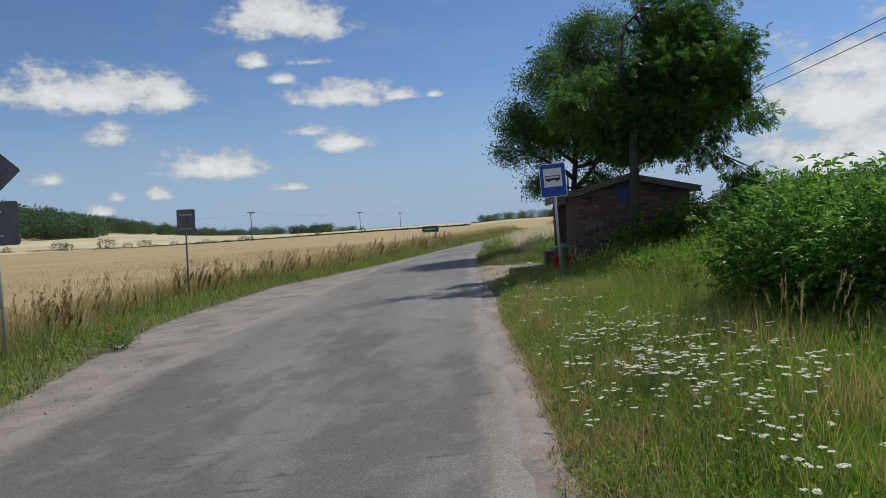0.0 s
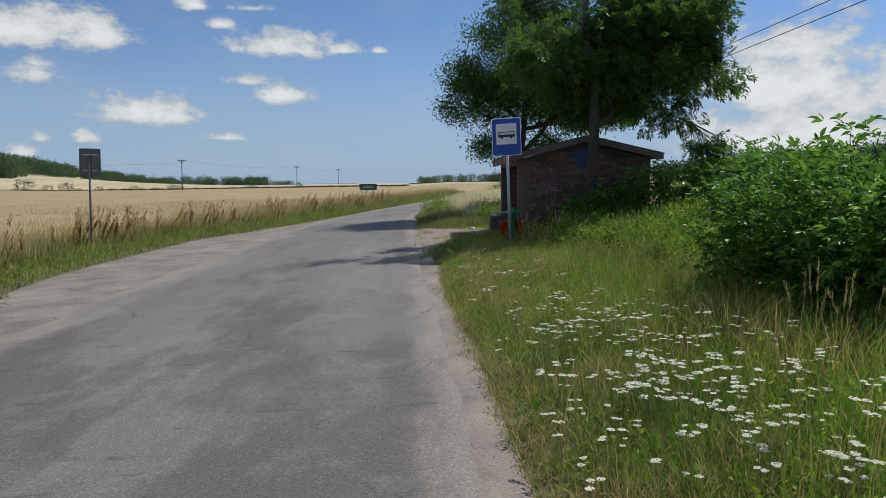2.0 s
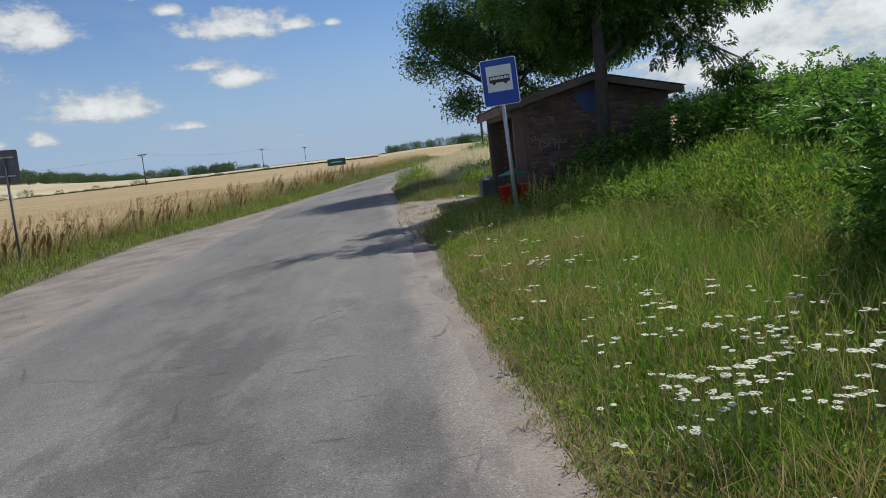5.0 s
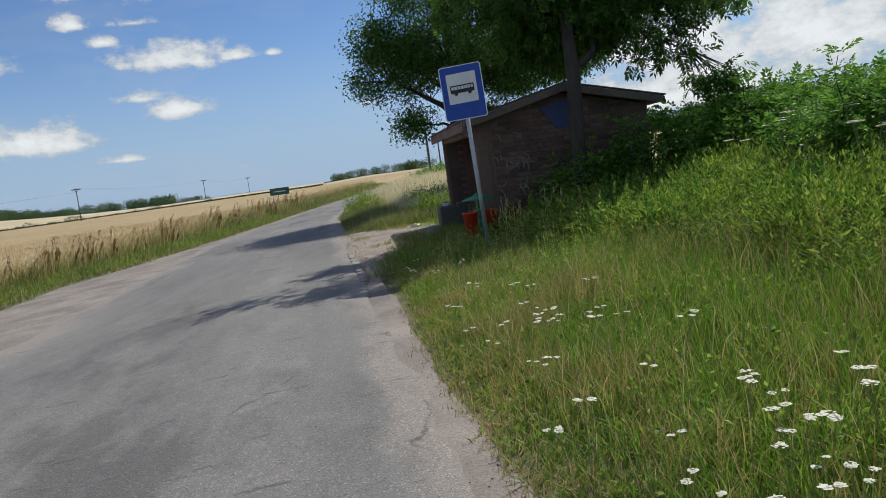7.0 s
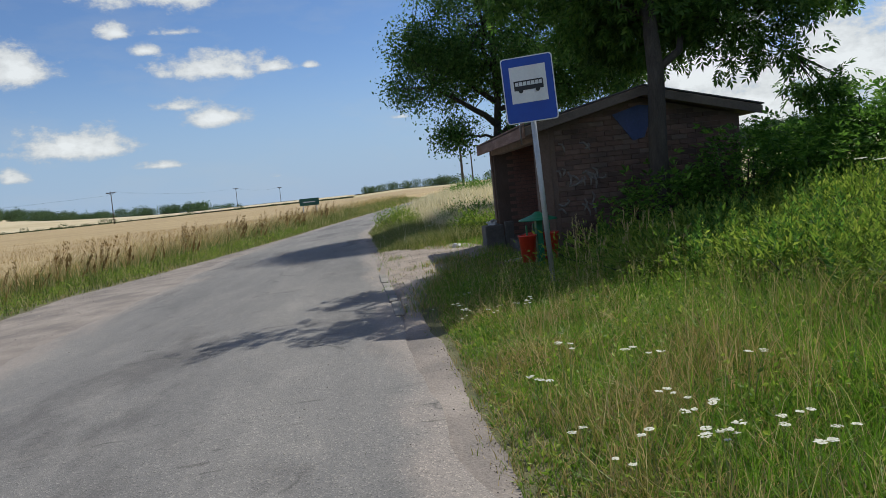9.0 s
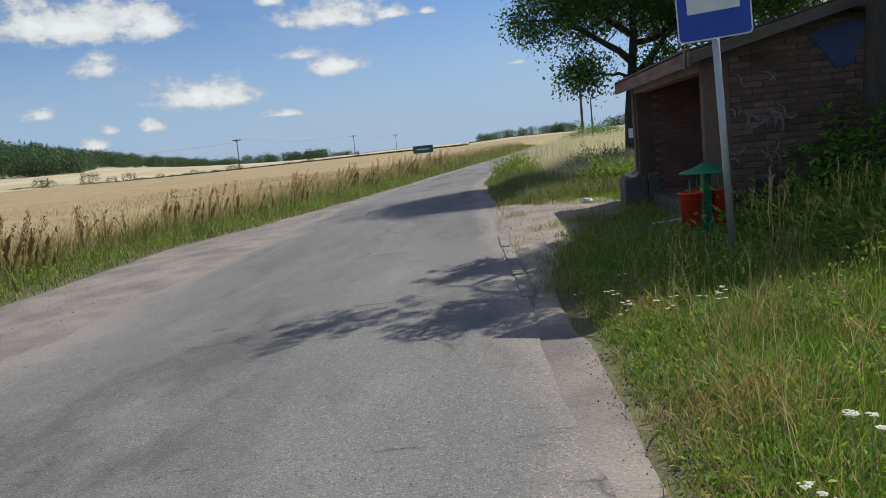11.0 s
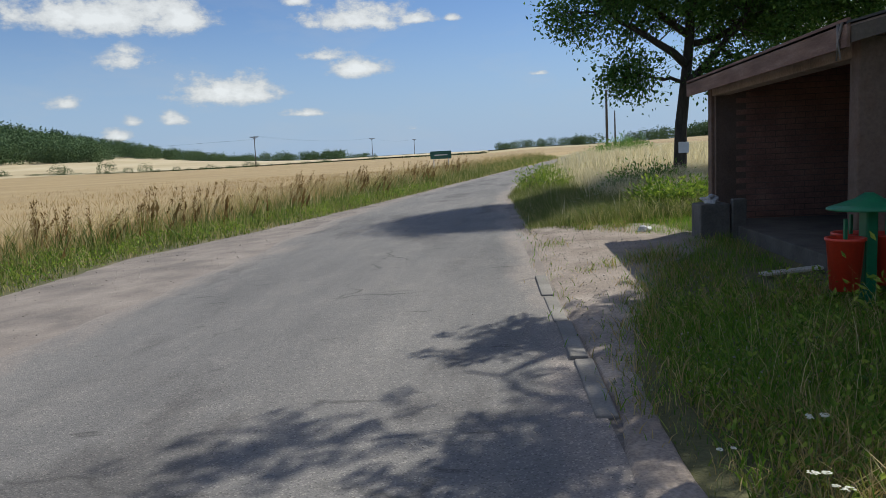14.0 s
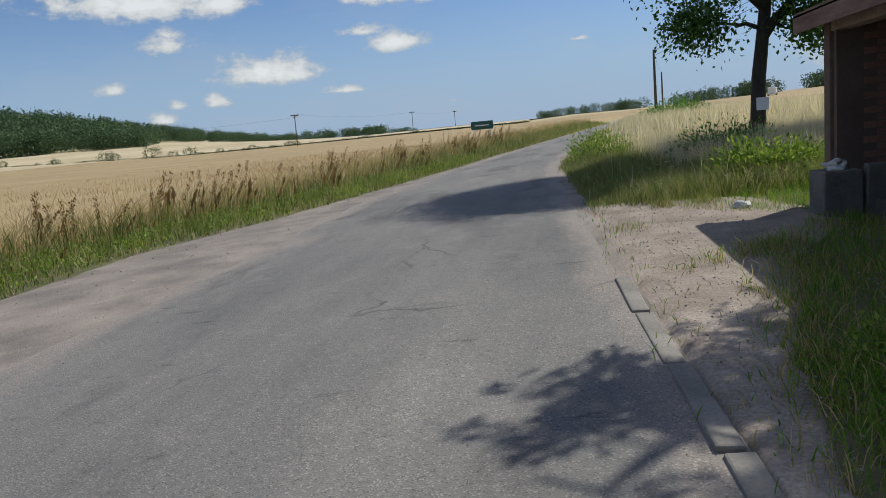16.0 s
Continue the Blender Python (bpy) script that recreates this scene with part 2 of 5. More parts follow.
GRASS_L = [(-60, -5.4), (-10, -5.6), (0, -5.7), (8, -5.95), (11.5, -6.9), (14, -7.5), (16.5, -8.1), (20, -8.2), (26, -8.1), (28.5, -7.0), (31, -6.3), (35, -5.45), (41, -4.4), (46, -3.7), (53, -2.5), (61, -1.2), (72, 0.6), (90, 3.8), (130, 12.4), (200, 31.4)]
GRASS_R = [(-60, 0.8), (-10, 0.5), (0, 0.38), (4.2, 0.32), (7, 0.24), (10.4, 0.03), (11.8, -0.08), (14.5, -0.14), (16, -0.25), (17, -0.3), (33, -0.95), (38, -0.75), (47, 0.15), (54, 1.0), (61, 1.9), (72, 3.5), (90, 6.5), (130, 15.1), (200, 34.1)]


def edge(table, y):
    return np.interp(y, [a for a, b in table], [b for a, b in table])


def wob(y, seed, amp, scale):
    return np.array([amp * (noise.noise(Vector((v / scale, seed, 0))) + 0.5 * noise.noise(Vector((v * 3.1 / scale, seed, 4)))) for v in np.atleast_1d(y)])


def strip(name, ys, xa, xb, across, lift, material, label, category, kind="structure", crown=0.0, skirt=0.04):
    """A sheet of ground between two lines along y, with a thin edge down to the ground."""
    n, k = len(ys), across + 1
    u = np.linspace(0, 1, k)
    X = xa[:, None] * (1 - u) + xb[:, None] * u
    Y = np.repeat(ys[:, None], k, 1)
    Z = lie(X, Y) + lift + crown * (1 - (2 * u - 1) ** 2)[None, :]
    Z[:, 0] -= skirt
    Z[:, -1] -= skirt
    Z[0, :] -= skirt + lift
    Z[-1, :] -= skirt + lift
    v = np.stack([X, Y, Z], -1).reshape(-1, 3)
    i, j = np.meshgrid(np.arange(n - 1), np.arange(k - 1), indexing="ij")
    a = (i * k + j).ravel()
    me = mesh_from(name, v, np.stack([a, a + 1, a + k + 1, a + k], 1), material, True)
    for rim, dist in (("rim_left", X - xa[:, None]), ("rim_right", xb[:, None] - X)):
        me.attributes.new(rim, "FLOAT", "POINT").data.foreach_set("value", dist.ravel().astype(np.float32))
    return tagged(new(name, me), label, category, kind=kind)


gx = np.unique(np.concatenate([np.arange(-14, 10.1, 0.5), np.arange(-60, 60, 4.0), np.arange(-200, 200, 12.0), np.linspace(-1600, 1600, 90)]))
gy = np.unique(np.concatenate([np.arange(-4, 36.1, 1.0), np.arange(-60, 120, 5.0), np.arange(120, 800, 14.0), np.linspace(-300, 3800, 80)]))
GX, GY = np.meshgrid(gx, gy)
GZ = lie(GX, GY)
nx = len(gx)
ii, jj = np.meshgrid(np.arange(len(gy) - 1), np.arange(nx - 1), indexing="ij")
aa = (ii * nx + jj).ravel()
M_SOIL = two_scale("verge_soil", [(0.3, (0.085, 0.09, 0.035)), (0.55, (0.135, 0.125, 0.055)), (0.75, (0.21, 0.18, 0.10))], 45, 0.9, 0.95, bump_d=0.02, coord="pos")
gnt = M_SOIL.node_tree
gb = gnt.nodes["Principled BSDF"]
gcol = gb.inputs["Base Color"].links[0].from_socket
gsep = gnt.nodes.new("ShaderNodeSeparateXYZ")
gnt.links.new(gnt.nodes.new("ShaderNodeNewGeometry").outputs["Position"], gsep.inputs[0])
gfar = gnt.nodes.new("ShaderNodeMapRange")
gnt.links.new(gsep.outputs[1], gfar.inputs[0])
gfar.inputs[1].default_value, gfar.inputs[2].default_value = 55, 75
gstraw = ramp_node(gnt, noise_node(gnt, 0.05, 6, 0.6), [(0.35, (0.36, 0.29, 0.15)), (0.6, (0.47, 0.39, 0.23))])
gnt.links.new(mix_node(gnt, gfar.outputs[0], gcol, gstraw), gb.inputs["Base Color"])
ground = tagged(new("ground", mesh_from("ground", np.stack([GX, GY, GZ], -1).reshape(-1, 3), np.stack([aa, aa + 1, aa + nx + 1, aa + nx], 1), M_SOIL, True)), "dry soil and stubble ground reaching the horizon", "ground", kind="structure")


def math_node(nt, op, a, b=0.0):
    n = nt.nodes.new("ShaderNodeMath")
    n.operation = op
    for i, v in enumerate((a, b)):
        if isinstance(v, (int, float)):
            n.inputs[i].default_value = v
        else:
            nt.links.new(v, n.inputs[i])
    return n.outputs[0]


def range_node(nt, v, a, b, c=0.0, d=1.0):
    n = nt.nodes.new("ShaderNodeMapRange")
    n.interpolation_type = "SMOOTHSTEP"
    nt.links.new(v, n.inputs[0])
    for i, x in enumerate((a, b, c, d)):
        n.inputs[i + 1].default_value = x
    return n.outputs[0]


def asphalt():
    m, nt, b = mat("worn_asphalt", 0.88)
    pos = nt.nodes.new("ShaderNodeNewGeometry").outputs["Position"]
    sep = nt.nodes.new("ShaderNodeSeparateXYZ")
    nt.links.new(pos, sep.inputs[0])
    # broad mottling drawn out along the road
    base = ramp_node(nt, noise_node(nt, 0.9, 7, 0.62, (1, 0.22, 1)), [(0.32, (0.122, 0.116, 0.115)), (0.48, (0.160, 0.151, 0.147)), (0.56, (0.175, 0.164, 0.158)), (0.70, (0.216, 0.201, 0.190))])
    # tar-rich dark patches, most of them on the older stretch
    older = range_node(nt, sep.outputs[1], 6.0, 13.0, 0.13, -0.005)
    tar_n = math_node(nt, "ADD", noise_node(nt, 0.55, 6, 0.62, (1, 0.42, 1)), older)
    tar = range_node(nt, tar_n, 0.52, 0.62, 0.0, 0.72)
    col = mix_node(nt, tar, base, (0.088, 0.081, 0.080))
    dust = ramp_node(nt, noise_node(nt, 1.7, 6, 0.7), [(0.54, (0, 0, 0)), (0.78, (0.5, 0.5, 0.5))])
    col = mix_node(nt, dust, col, (0.265, 0.243, 0.223))
    # sand and fines washed in from both edges
    ragged = math_node(nt, "SUBTRACT", noise_node(nt, 1.1, 7, 0.68, (1, 0.45, 1)), 0.5)
    for rim, reach, amp, most in (("rim_left", 0.75, 2.2, 0.9), ("rim_right", 0.42, 1.3, 0.85)):
        at = nt.nodes.new("ShaderNodeAttribute")
        at.attribute_name = rim
        d = math_node(nt, "ADD", at.outputs["Fac"], math_node(nt, "MULTIPLY", ragged, amp))
        col = mix_node(nt, range_node(nt, d, 0.0, reach, most, 0.0), col, (0.262, 0.224, 0.201))
    vor = nt.nodes.new("ShaderNodeTexVoronoi")
    vor.inputs["Scale"].default_value = 110
    nt.links.new(pos, vor.inputs["Vector"])
    chips = ramp_node(nt, vor.outputs["Color"], [(0.10, (0.5, 0.5, 0.5)), (0.27, (0.95, 0.95, 0.95)), (0.74, (1.0, 1.0, 1.0)), (0.84, (1.65, 1.6, 1.54))])
    col = mix_node(nt, 0.8, col, chips, "MULTIPLY")
    lips = ramp_node(nt, noise_node(nt, 2.6, 5, 0.65, (0.55, 2.4, 1)), [(0.63, (1, 1, 1)), (0.675, (0.55, 0.54, 0.54))])
    col = mix_node(nt, 0.85, col, lips, "MULTIPLY")
    grit = ramp_node(nt, noise_node(nt, 22, 6, 0.75), [(0.30, (0.6, 0.6, 0.61)), (0.43, (0.98, 0.98, 0.98)), (0.75, (1.18, 1.17, 1.15))])
    col = mix_node(nt, 0.7, col, grit, "MULTIPLY")
    cr = nt.nodes.new("ShaderNodeTexVoronoi")
    cr.feature = "DISTANCE_TO_EDGE"
    cr.inputs["Scale"].default_value = 0.55
    mp = nt.nodes.new("ShaderNodeMapping")
    mp.inputs["Scale"].default_value = (1, 0.6, 1)
    nz = nt.nodes.new("ShaderNodeTexNoise")
    nz.inputs["Scale"].default_value, nz.inputs["Detail"].default_value = 2.2, 6
    nt.links.new(pos, nz.inputs["Vector"])
    nt.links.new(mix_node(nt, 0.3, pos, nz.outputs["Color"]), mp.inputs[0])
    nt.links.new(mp.outputs[0], cr.inputs["Vector"])
    gate = ramp_node(nt, noise_node(nt, 0.6, 3), [(0.53, (0, 0, 0)), (0.62, (1, 1, 1))])
    line = ramp_node(nt, cr.outputs["Distance"], [(0.0, (0.8, 0.8, 0.8)), (0.007, (0, 0, 0))])
    col = mix_node(nt, mix_node(nt, 1.0, line, gate, "MULTIPLY"), col, (0.05, 0.047, 0.045))
    nt.links.new(col, b.inputs["Base Color"])
    bump(nt, b, vor.outputs["Distance"], 0.4, 0.006)
    return m


M_ASPHALT = asphalt()
M_GRAVEL = two_scale("dusty_gravel", [(0.3, (0.155, 0.133, 0.122)), (0.5, (0.245, 0.206, 0.182)), (0.7, (0.32, 0.27, 0.237))], 55, 1.2, 0.95, bump_d=0.012, amount=0.7, coord="pos")
M_SAND = two_scale("trodden_sand", [(0.3, (0.20, 0.158, 0.13)), (0.5, (0.31, 0.252, 0.212)), (0.7, (0.40, 0.333, 0.285))], 48, 2.2, 0.95, bump_d=0.016, amount=0.85, coord="pos")
M_CONC = two_scale("old_concrete", [(0.3, (0.165, 0.15, 0.135)), (0.6, (0.265, 0.242, 0.22)), (0.8, (0.34, 0.315, 0.288))], 50, 2.5, 0.9, bump_d=0.003, amount=0.5)

ys = np.concatenate([np.arange(-30, 0, 2.0), np.arange(0, 40, 0.25), np.arange(40, 201, 1.5)])
road = strip("road", ys, edge(LEFT, ys) + wob(ys, 1, 0.30, 1.7), edge(RIGHT, ys) + wob(ys, 2, 0.09, 0.9) * (1 - sstep(14.5, 15.8, ys) * (1 - sstep(25, 26, ys))) + 0.05 * sstep(15, 16, ys) * (1 - sstep(25, 26, ys)), 24, 0.03, M_ASPHALT, "worn grey asphalt country road with patches", "road", crown=0.03, skirt=0.006)
ysn = np.concatenate([np.arange(-30, 0, 2.0), np.arange(0, 40, 0.25), np.arange(40, 71, 1.5)])
shoulder_l = strip("shoulder", ysn, edge(GRASS_L, ysn) - 0.25 + wob(ysn, 3, 0.22, 1.3), edge(LEFT, ysn) + 0.7, 8, 0.012, M_GRAVEL, "dusty pinkish gravel shoulder beside the road", "road shoulder")
shoulder_r = strip("shoulder", ysn, edge(RIGHT, ysn) - 0.5, edge(GRASS_R, ysn) + 0.16 + wob(ysn, 5, 0.08, 0.9), 6, 0.013, M_GRAVEL, "narrow sandy edge of the road", "road shoulder")
ysa = np.arange(15.4, 25.01, 0.2)
apron_r = np.where(ysa < 16.4, edge(GRASS_R, ysa) + 0.08, np.interp(ysa, [16.4, 17.2, 18.4, 19.4, 20.6, 22.3, 24.2, 25.0], [-0.2, -0.15, 0.05, 0.35, 0.7, 1.7, 1.3, -0.6])) + wob(ysa, 8, 0.07, 0.7)
apron = strip("pavement", ysa, edge(RIGHT, ysa) + 0.02 + 0.10 * sstep(15.8, 16.6, ysa), apron_r, 10, 0.034, M_SAND, "trodden sandy waiting area in front of the shelter", "pavement", crown=0.008, skirt=0.03)

# ---- bus shelter ----
M_BRICK, bnt, bb = mat("old_brick", 0.9)
b_rand = bnt.nodes.new("ShaderNodeObjectInfo").outputs["Random"]
b_isl = bnt.nodes.new("ShaderNodeNewGeometry").outputs["Random Per Island"]
b_sum = bnt.nodes.new("ShaderNodeMath")
b_sum.operation = "ADD"
bnt.links.new(b_rand, b_sum.inputs[0])
bnt.links.new(b_isl, b_sum.inputs[1])
b_fr = bnt.nodes.new("ShaderNodeMath")
b_fr.operation = "FRACT"
bnt.links.new(b_sum.outputs[0], b_fr.inputs[0])
b_col = ramp_node(bnt, b_fr.outputs[0], [(0.0, (0.078, 0.053, 0.045)), (0.35, (0.11, 0.07, 0.056)), (0.7, (0.145, 0.09, 0.07)), (1.0, (0.135, 0.105, 0.088))])
b_col = mix_node(bnt, 0.7, b_col, ramp_node(bnt, noise_node(bnt, 2.2, 5, 0.65), [(0.35, (0.42, 0.40, 0.40)), (0.65, (1.25, 1.2, 1.15))]), "MULTIPLY")
bnt.links.new(b_col, bb.inputs["Base Color"])
bump(bnt, bb, noise_node(bnt, 90, 4), 0.6, 0.004)
# inner brick: redder than outside, and lightened to brighten the dark interior
M_INNER = two_scale("brightened_red_brick", [(0.3, (0.17, 0.09, 0.07)), (0.6, (0.25, 0.135, 0.105)), (0.8, (0.30, 0.175, 0.14))], 40, 2.5, 0.9)
M_MORTAR = two_scale("old_mortar", [(0.3, (0.10, 0.07, 0.056)), (0.7, (0.155, 0.112, 0.09))], 60, 2, 0.95)
M_RENDERED = two_scale("flaking_plaster", [(0.3, (0.09, 0.06, 0.045)), (0.5, (0.145, 0.10, 0.078)), (0.7, (0.12, 0.072, 0.052))], 35, 3, 0.9)
M_FELT = two_scale("roofing_felt", [(0.3, (0.05, 0.05, 0.05)), (0.7, (0.11, 0.105, 0.10))], 70, 2, 0.9)
M_SLAB = two_scale("roof_concrete", [(0.3, (0.16, 0.12, 0.10)), (0.5, (0.25, 0.19, 0.16)), (0.75, (0.33, 0.27, 0.235))], 40, 2.5, 0.9)
M_BOARDS = two_scale("weathered_board", [(0.3, (0.07, 0.058, 0.048)), (0.7, (0.14, 0.115, 0.095))], 40, 3, 0.9)
M_BLUEPLATE = two_scale("faded_blue_paint", [(0.3, (0.02, 0.04, 0.12)), (0.7, (0.035, 0.06, 0.17))], 30, 3, 0.5)
M_PALE = two_scale("pale_spray_paint", [(0.35, (0.10, 0.09, 0.082)), (0.65, (0.23, 0.21, 0.195))], 40, 6, 0.8)
M_FASCIA = two_scale("reddish_fascia_board", [(0.3, (0.13, 0.075, 0.055)), (0.55, (0.21, 0.13, 0.10)), (0.78, (0.30, 0.22, 0.18))], 45, 3, 0.9, stretch=(4, 0.5, 4), amount=0.6)

# floor colour darkened so the raised slab looks shaded
M_FLOOR = two_scale("shade_dark_floor", [(0.3, (0.07, 0.064, 0.056)), (0.7, (0.14, 0.128, 0.112))], 40, 3, 0.95)
SX0, SX1, SY0, SY1, SZ = 1.82, 4.92, 18.90, 23.25, 0.16
shelter = thing("bus_shelter", SX0, SY0, SZ, label="old brick bus shelter with a shallow gable roof", category="bus shelter")
SW, SL = SX1 - SX0, SY1 - SY0
EAVE, RIDGE = 1.95, 2.32


def gable_top(x):
    return EAVE + (RIDGE - EAVE) * (1 - abs(x - SW / 2) / (SW / 2))


def prism(profile, y0, y1, bm=None):
    bm = bm or bmesh.new()
    a = [bm.verts.new((x, y0, z)) for x, z in profile]
    b = [bm.verts.new((x, y1, z)) for x, z in profile]
    bm.faces.new(a)
    bm.faces.new(b[::-1])
    n = len(a)
    for i in range(n):
        bm.faces.new((a[i], b[i], b[(i + 1) % n], a[(i + 1) % n]))
    return bm


BURY = -0.35
near_wall = part("wall", prism([(0.02, BURY), (SW - 0.012, BURY), (SW - 0.012, EAVE), (SW / 2, RIDGE), (0.02, EAVE)], 0.012, 0.24), M_MORTAR, shelter, "dark brick gable wall with faded paint scrawls")
far_wall = part("wall", prism([(0.02, BURY), (SW - 0.012, BURY), (SW - 0.012, EAVE), (SW / 2, RIDGE), (0.02, EAVE)], SL - 0.24, SL - 0.012), M_MORTAR, shelter)
back_wall = part("wall", box(SW - 0.24, SW - 0.012, 0.245, SL - 0.245, BURY, EAVE), M_MORTAR, shelter)
part("floor_slab", box(0.05, SW - 0.25, 0.25, SL - 0.25, -0.3, 0.20, 0.01), M_FLOOR, shelter, "worn concrete floor")
part("pillar", box(-0.02, 0.20, -0.01, 0.13, BURY, EAVE + 0.02, 0.012), M_RENDERED, shelter, "flaking plastered corner pillar")
part("pillar", box(-0.02, 0.20, SL - 0.16, SL + 0.01, BURY, EAVE + 0.02, 0.012), M_RENDERED, shelter, "flaking plastered corner pillar")
part("lintel", box(-0.01, 0.19, 0.14, SL - 0.17, EAVE - 0.12, EAVE + 0.02, 0.008), M_SLAB, shelter)
# roof: two sloping slabs with a front beam and verge boards
OV, T = 0.20, 0.10
slope = (RIDGE - EAVE) / (SW / 2)


def roof_slab(side):
    x_out, x_in = (-OV, SW / 2) if side < 0 else (SW + OV, SW / 2)
    zo, zi = EAVE - slope * OV + 0.03, RIDGE + 0.03
    return prism([(x_out, zo), (x_in, zi), (x_in, zi + T), (x_out, zo + T)], -0.26, SL + 0.30)


for side in (-1, 1):
    rs = part("roof", roof_slab(side), M_SLAB, shelter, "weathered concrete roof slab")
    x_out = -OV if side < 0 else SW + OV
    zo = EAVE - slope * OV + 0.03 + T
    part("roofing_felt", prism([(x_out - side * 0.03 * -1, zo + 0.004), (SW / 2, RIDGE + 0.034 + T), (SW / 2, RIDGE + 0.055 + T), (x_out + side * 0.03, zo + 0.022)], -0.29, SL + 0.33), M_FELT, rs, "black roofing felt")
part("fascia", box(-OV - 0.03, -OV - 0.002, -0.27, SL + 0.31, EAVE - 0.08, EAVE + 0.13, 0.004), M_FASCIA, shelter, "reddish weathered front fascia board")
for side in (-1, 1):
    x_out = -OV if side < 0 else SW + OV
    zo = EAVE - slope * OV
    part("bargeboard", prism([(x_out, zo), (SW / 2, RIDGE), (SW / 2, RIDGE + 0.115), (x_out, zo + 0.115)], -0.29, -0.262), M_BOARDS, shelter)
for dy, lean in ((0.03, 0.05), (0.10, -0.02)):
    part("loose_strip", tube([(-0.24, dy - 0.25, EAVE + 0.10), (-0.245, dy - 0.24 + lean, EAVE - 0.02), (-0.24, dy - 0.26 + 2 * lean, EAVE - 0.16)], [0.012, 0.009, 0.006], 6), M_PALE, shelter, "torn pale strip hanging from the fascia")
part("blue_panel", prism([(1.16, 2.10), (1.55, 2.21), (1.80, 2.18), (1.62, 1.74), (1.45, 1.70)], -0.012, 0.006), M_BLUEPLATE, near_wall, "dark blue painted panel under the gable")
rs_ = random.Random(14)
for k in range(24):
    cx, cz, ln, an = 0.3 + rs_.uniform(0, 0.75), rs_.choice((0.85, 1.25, 1.65)) + rs_.uniform(-0.1, 0.1), rs_.uniform(0.08, 0.22), rs_.uniform(0, 180)
    st_ = part("paint_scrawl", tube([(-ln / 2, 0, 0), (-ln / 6, 0, 0.03), (ln / 6, 0, 0.01), (ln / 2, 0, -0.03)], [0.012, 0.019, 0.017, 0.010], 6), M_PALE, near_wall)
    st_.matrix_basis = pose(cx, -0.004, cz, 0, an, 0) @ Matrix.Diagonal((1, 0.35, 1, 1))

# ---- bus stop sign ----
M_STEEL = two_scale("galvanised_steel", [(0.3, (0.36, 0.38, 0.40)), (0.7, (0.50, 0.52, 0.54))], 80, 4, 0.45, 0.6, bump_d=0.0008, amount=0.25)
M_SIGNBLUE = two_scale("sign_blue", [(0.3, (0.008, 0.055, 0.36)), (0.7, (0.012, 0.075, 0.44))], 60, 3, 0.4, amount=0.15, bump_d=0.0003)
M_SIGNWHITE = two_scale("sign_white", [(0.3, (0.70, 0.71, 0.72)), (0.7, (0.82, 0.82, 0.82))], 60, 3, 0.4, amount=0.12, bump_d=0.0003)
M_BLACK = two_scale("sign_black", [(0.3, (0.015, 0.015, 0.017)), (0.7, (0.03, 0.03, 0.03))], 60, 3, 0.5, amount=0.2, bump_d=0.0003)
M_SIGNGREY = two_scale("bare_sign_back", [(0.3, (0.10, 0.105, 0.115)), (0.7, (0.17, 0.175, 0.185))], 50, 4, 0.55, 0.3, amount=0.3, bump_d=0.0006)
M_GREEN = two_scale("green_plastic", [(0.3, (0.008, 0.13, 0.06)), (0.7, (0.015, 0.19, 0.085))], 40, 3, 0.4, amount=0.25, bump_d=0.0006)
M_RED = two_scale("red_plastic", [(0.3, (0.52, 0.035, 0.018)), (0.7, (0.66, 0.06, 0.028))], 40, 3, 0.42, amount=0.25, bump_d=0.0006)


def plate(w, h, y0, y1, cx=0.0, cz=0.0, r=0.03):
    """A rounded plate standing in the xz plane."""
    pts = []
    for sx, sz, a0 in ((1, 1, 0), (-1, 1, 90), (-1, -1, 180), (1, -1, 270)):
        for k in range(4):
            a = radians(a0 + 30 * k)
            pts.append((cx + sx * (w / 2 - r) + r * math.cos(a), cz + sz * (h / 2 - r) + r * math.sin(a)))
    return prism(pts, y0, y1)


bus_sign = thing("bus_stop_sign", 1.42, 16.80, float(lie(1.5, 17.05)), rz=-16, ry=-2.0, label="blue and white bus stop sign on a grey steel post", category="road sign")
part("post", tube([(0, 0.04, -0.4), (0, 0.04, 2.72)], [0.032, 0.032], 12), M_STEEL, bus_sign)
sp = part("sign_plate", plate(0.60, 0.76, -0.002, 0.004, 0, 2.34, 0.035), M_SIGNWHITE, bus_sign, "blue plate with a thin white rim")
part("blue_field", plate(0.575, 0.735, -0.006, -0.003, 0, 2.34, 0.03), M_SIGNBLUE, sp)
part("white_field", plate(0.42, 0.42, -0.010, -0.007, 0, 2.40, 0.006), M_SIGNWHITE, sp)
bus = bmesh.new()
box(-0.17, 0.17, -0.014, -0.0105, 2.335, 2.385, bm=bus)
box(-0.17, -0.155, -0.014, -0.0105, 2.385, 2.435, bm=bus)
box(0.155, 0.17, -0.014, -0.0105, 2.385, 2.435, bm=bus)
box(-0.17, 0.165, -0.014, -0.0105, 2.43, 2.445, bm=bus)
for k in range(6):
    box(-0.118 + k * 0.047, -0.112 + k * 0.047, -0.014, -0.0105, 2.385, 2.43, bm=bus)
part("bus_symbol", bus, M_BLACK, sp, "black bus symbol")
for wx in (-0.095, 0.10):
    part("bus_wheel", prism([(wx + 0.026 * math.cos(2 * math.pi * k / 14), 2.328 + 0.026 * math.sin(2 * math.pi * k / 14)) for k in range(14)], -0.0175, -0.0145), M_BLACK, sp)
for cz in (2.12, 2.58):
    part("clamp", box(-0.05, 0.05, 0.006, 0.078, cz - 0.02, cz + 0.02, 0.004), M_STEEL, bus_sign)

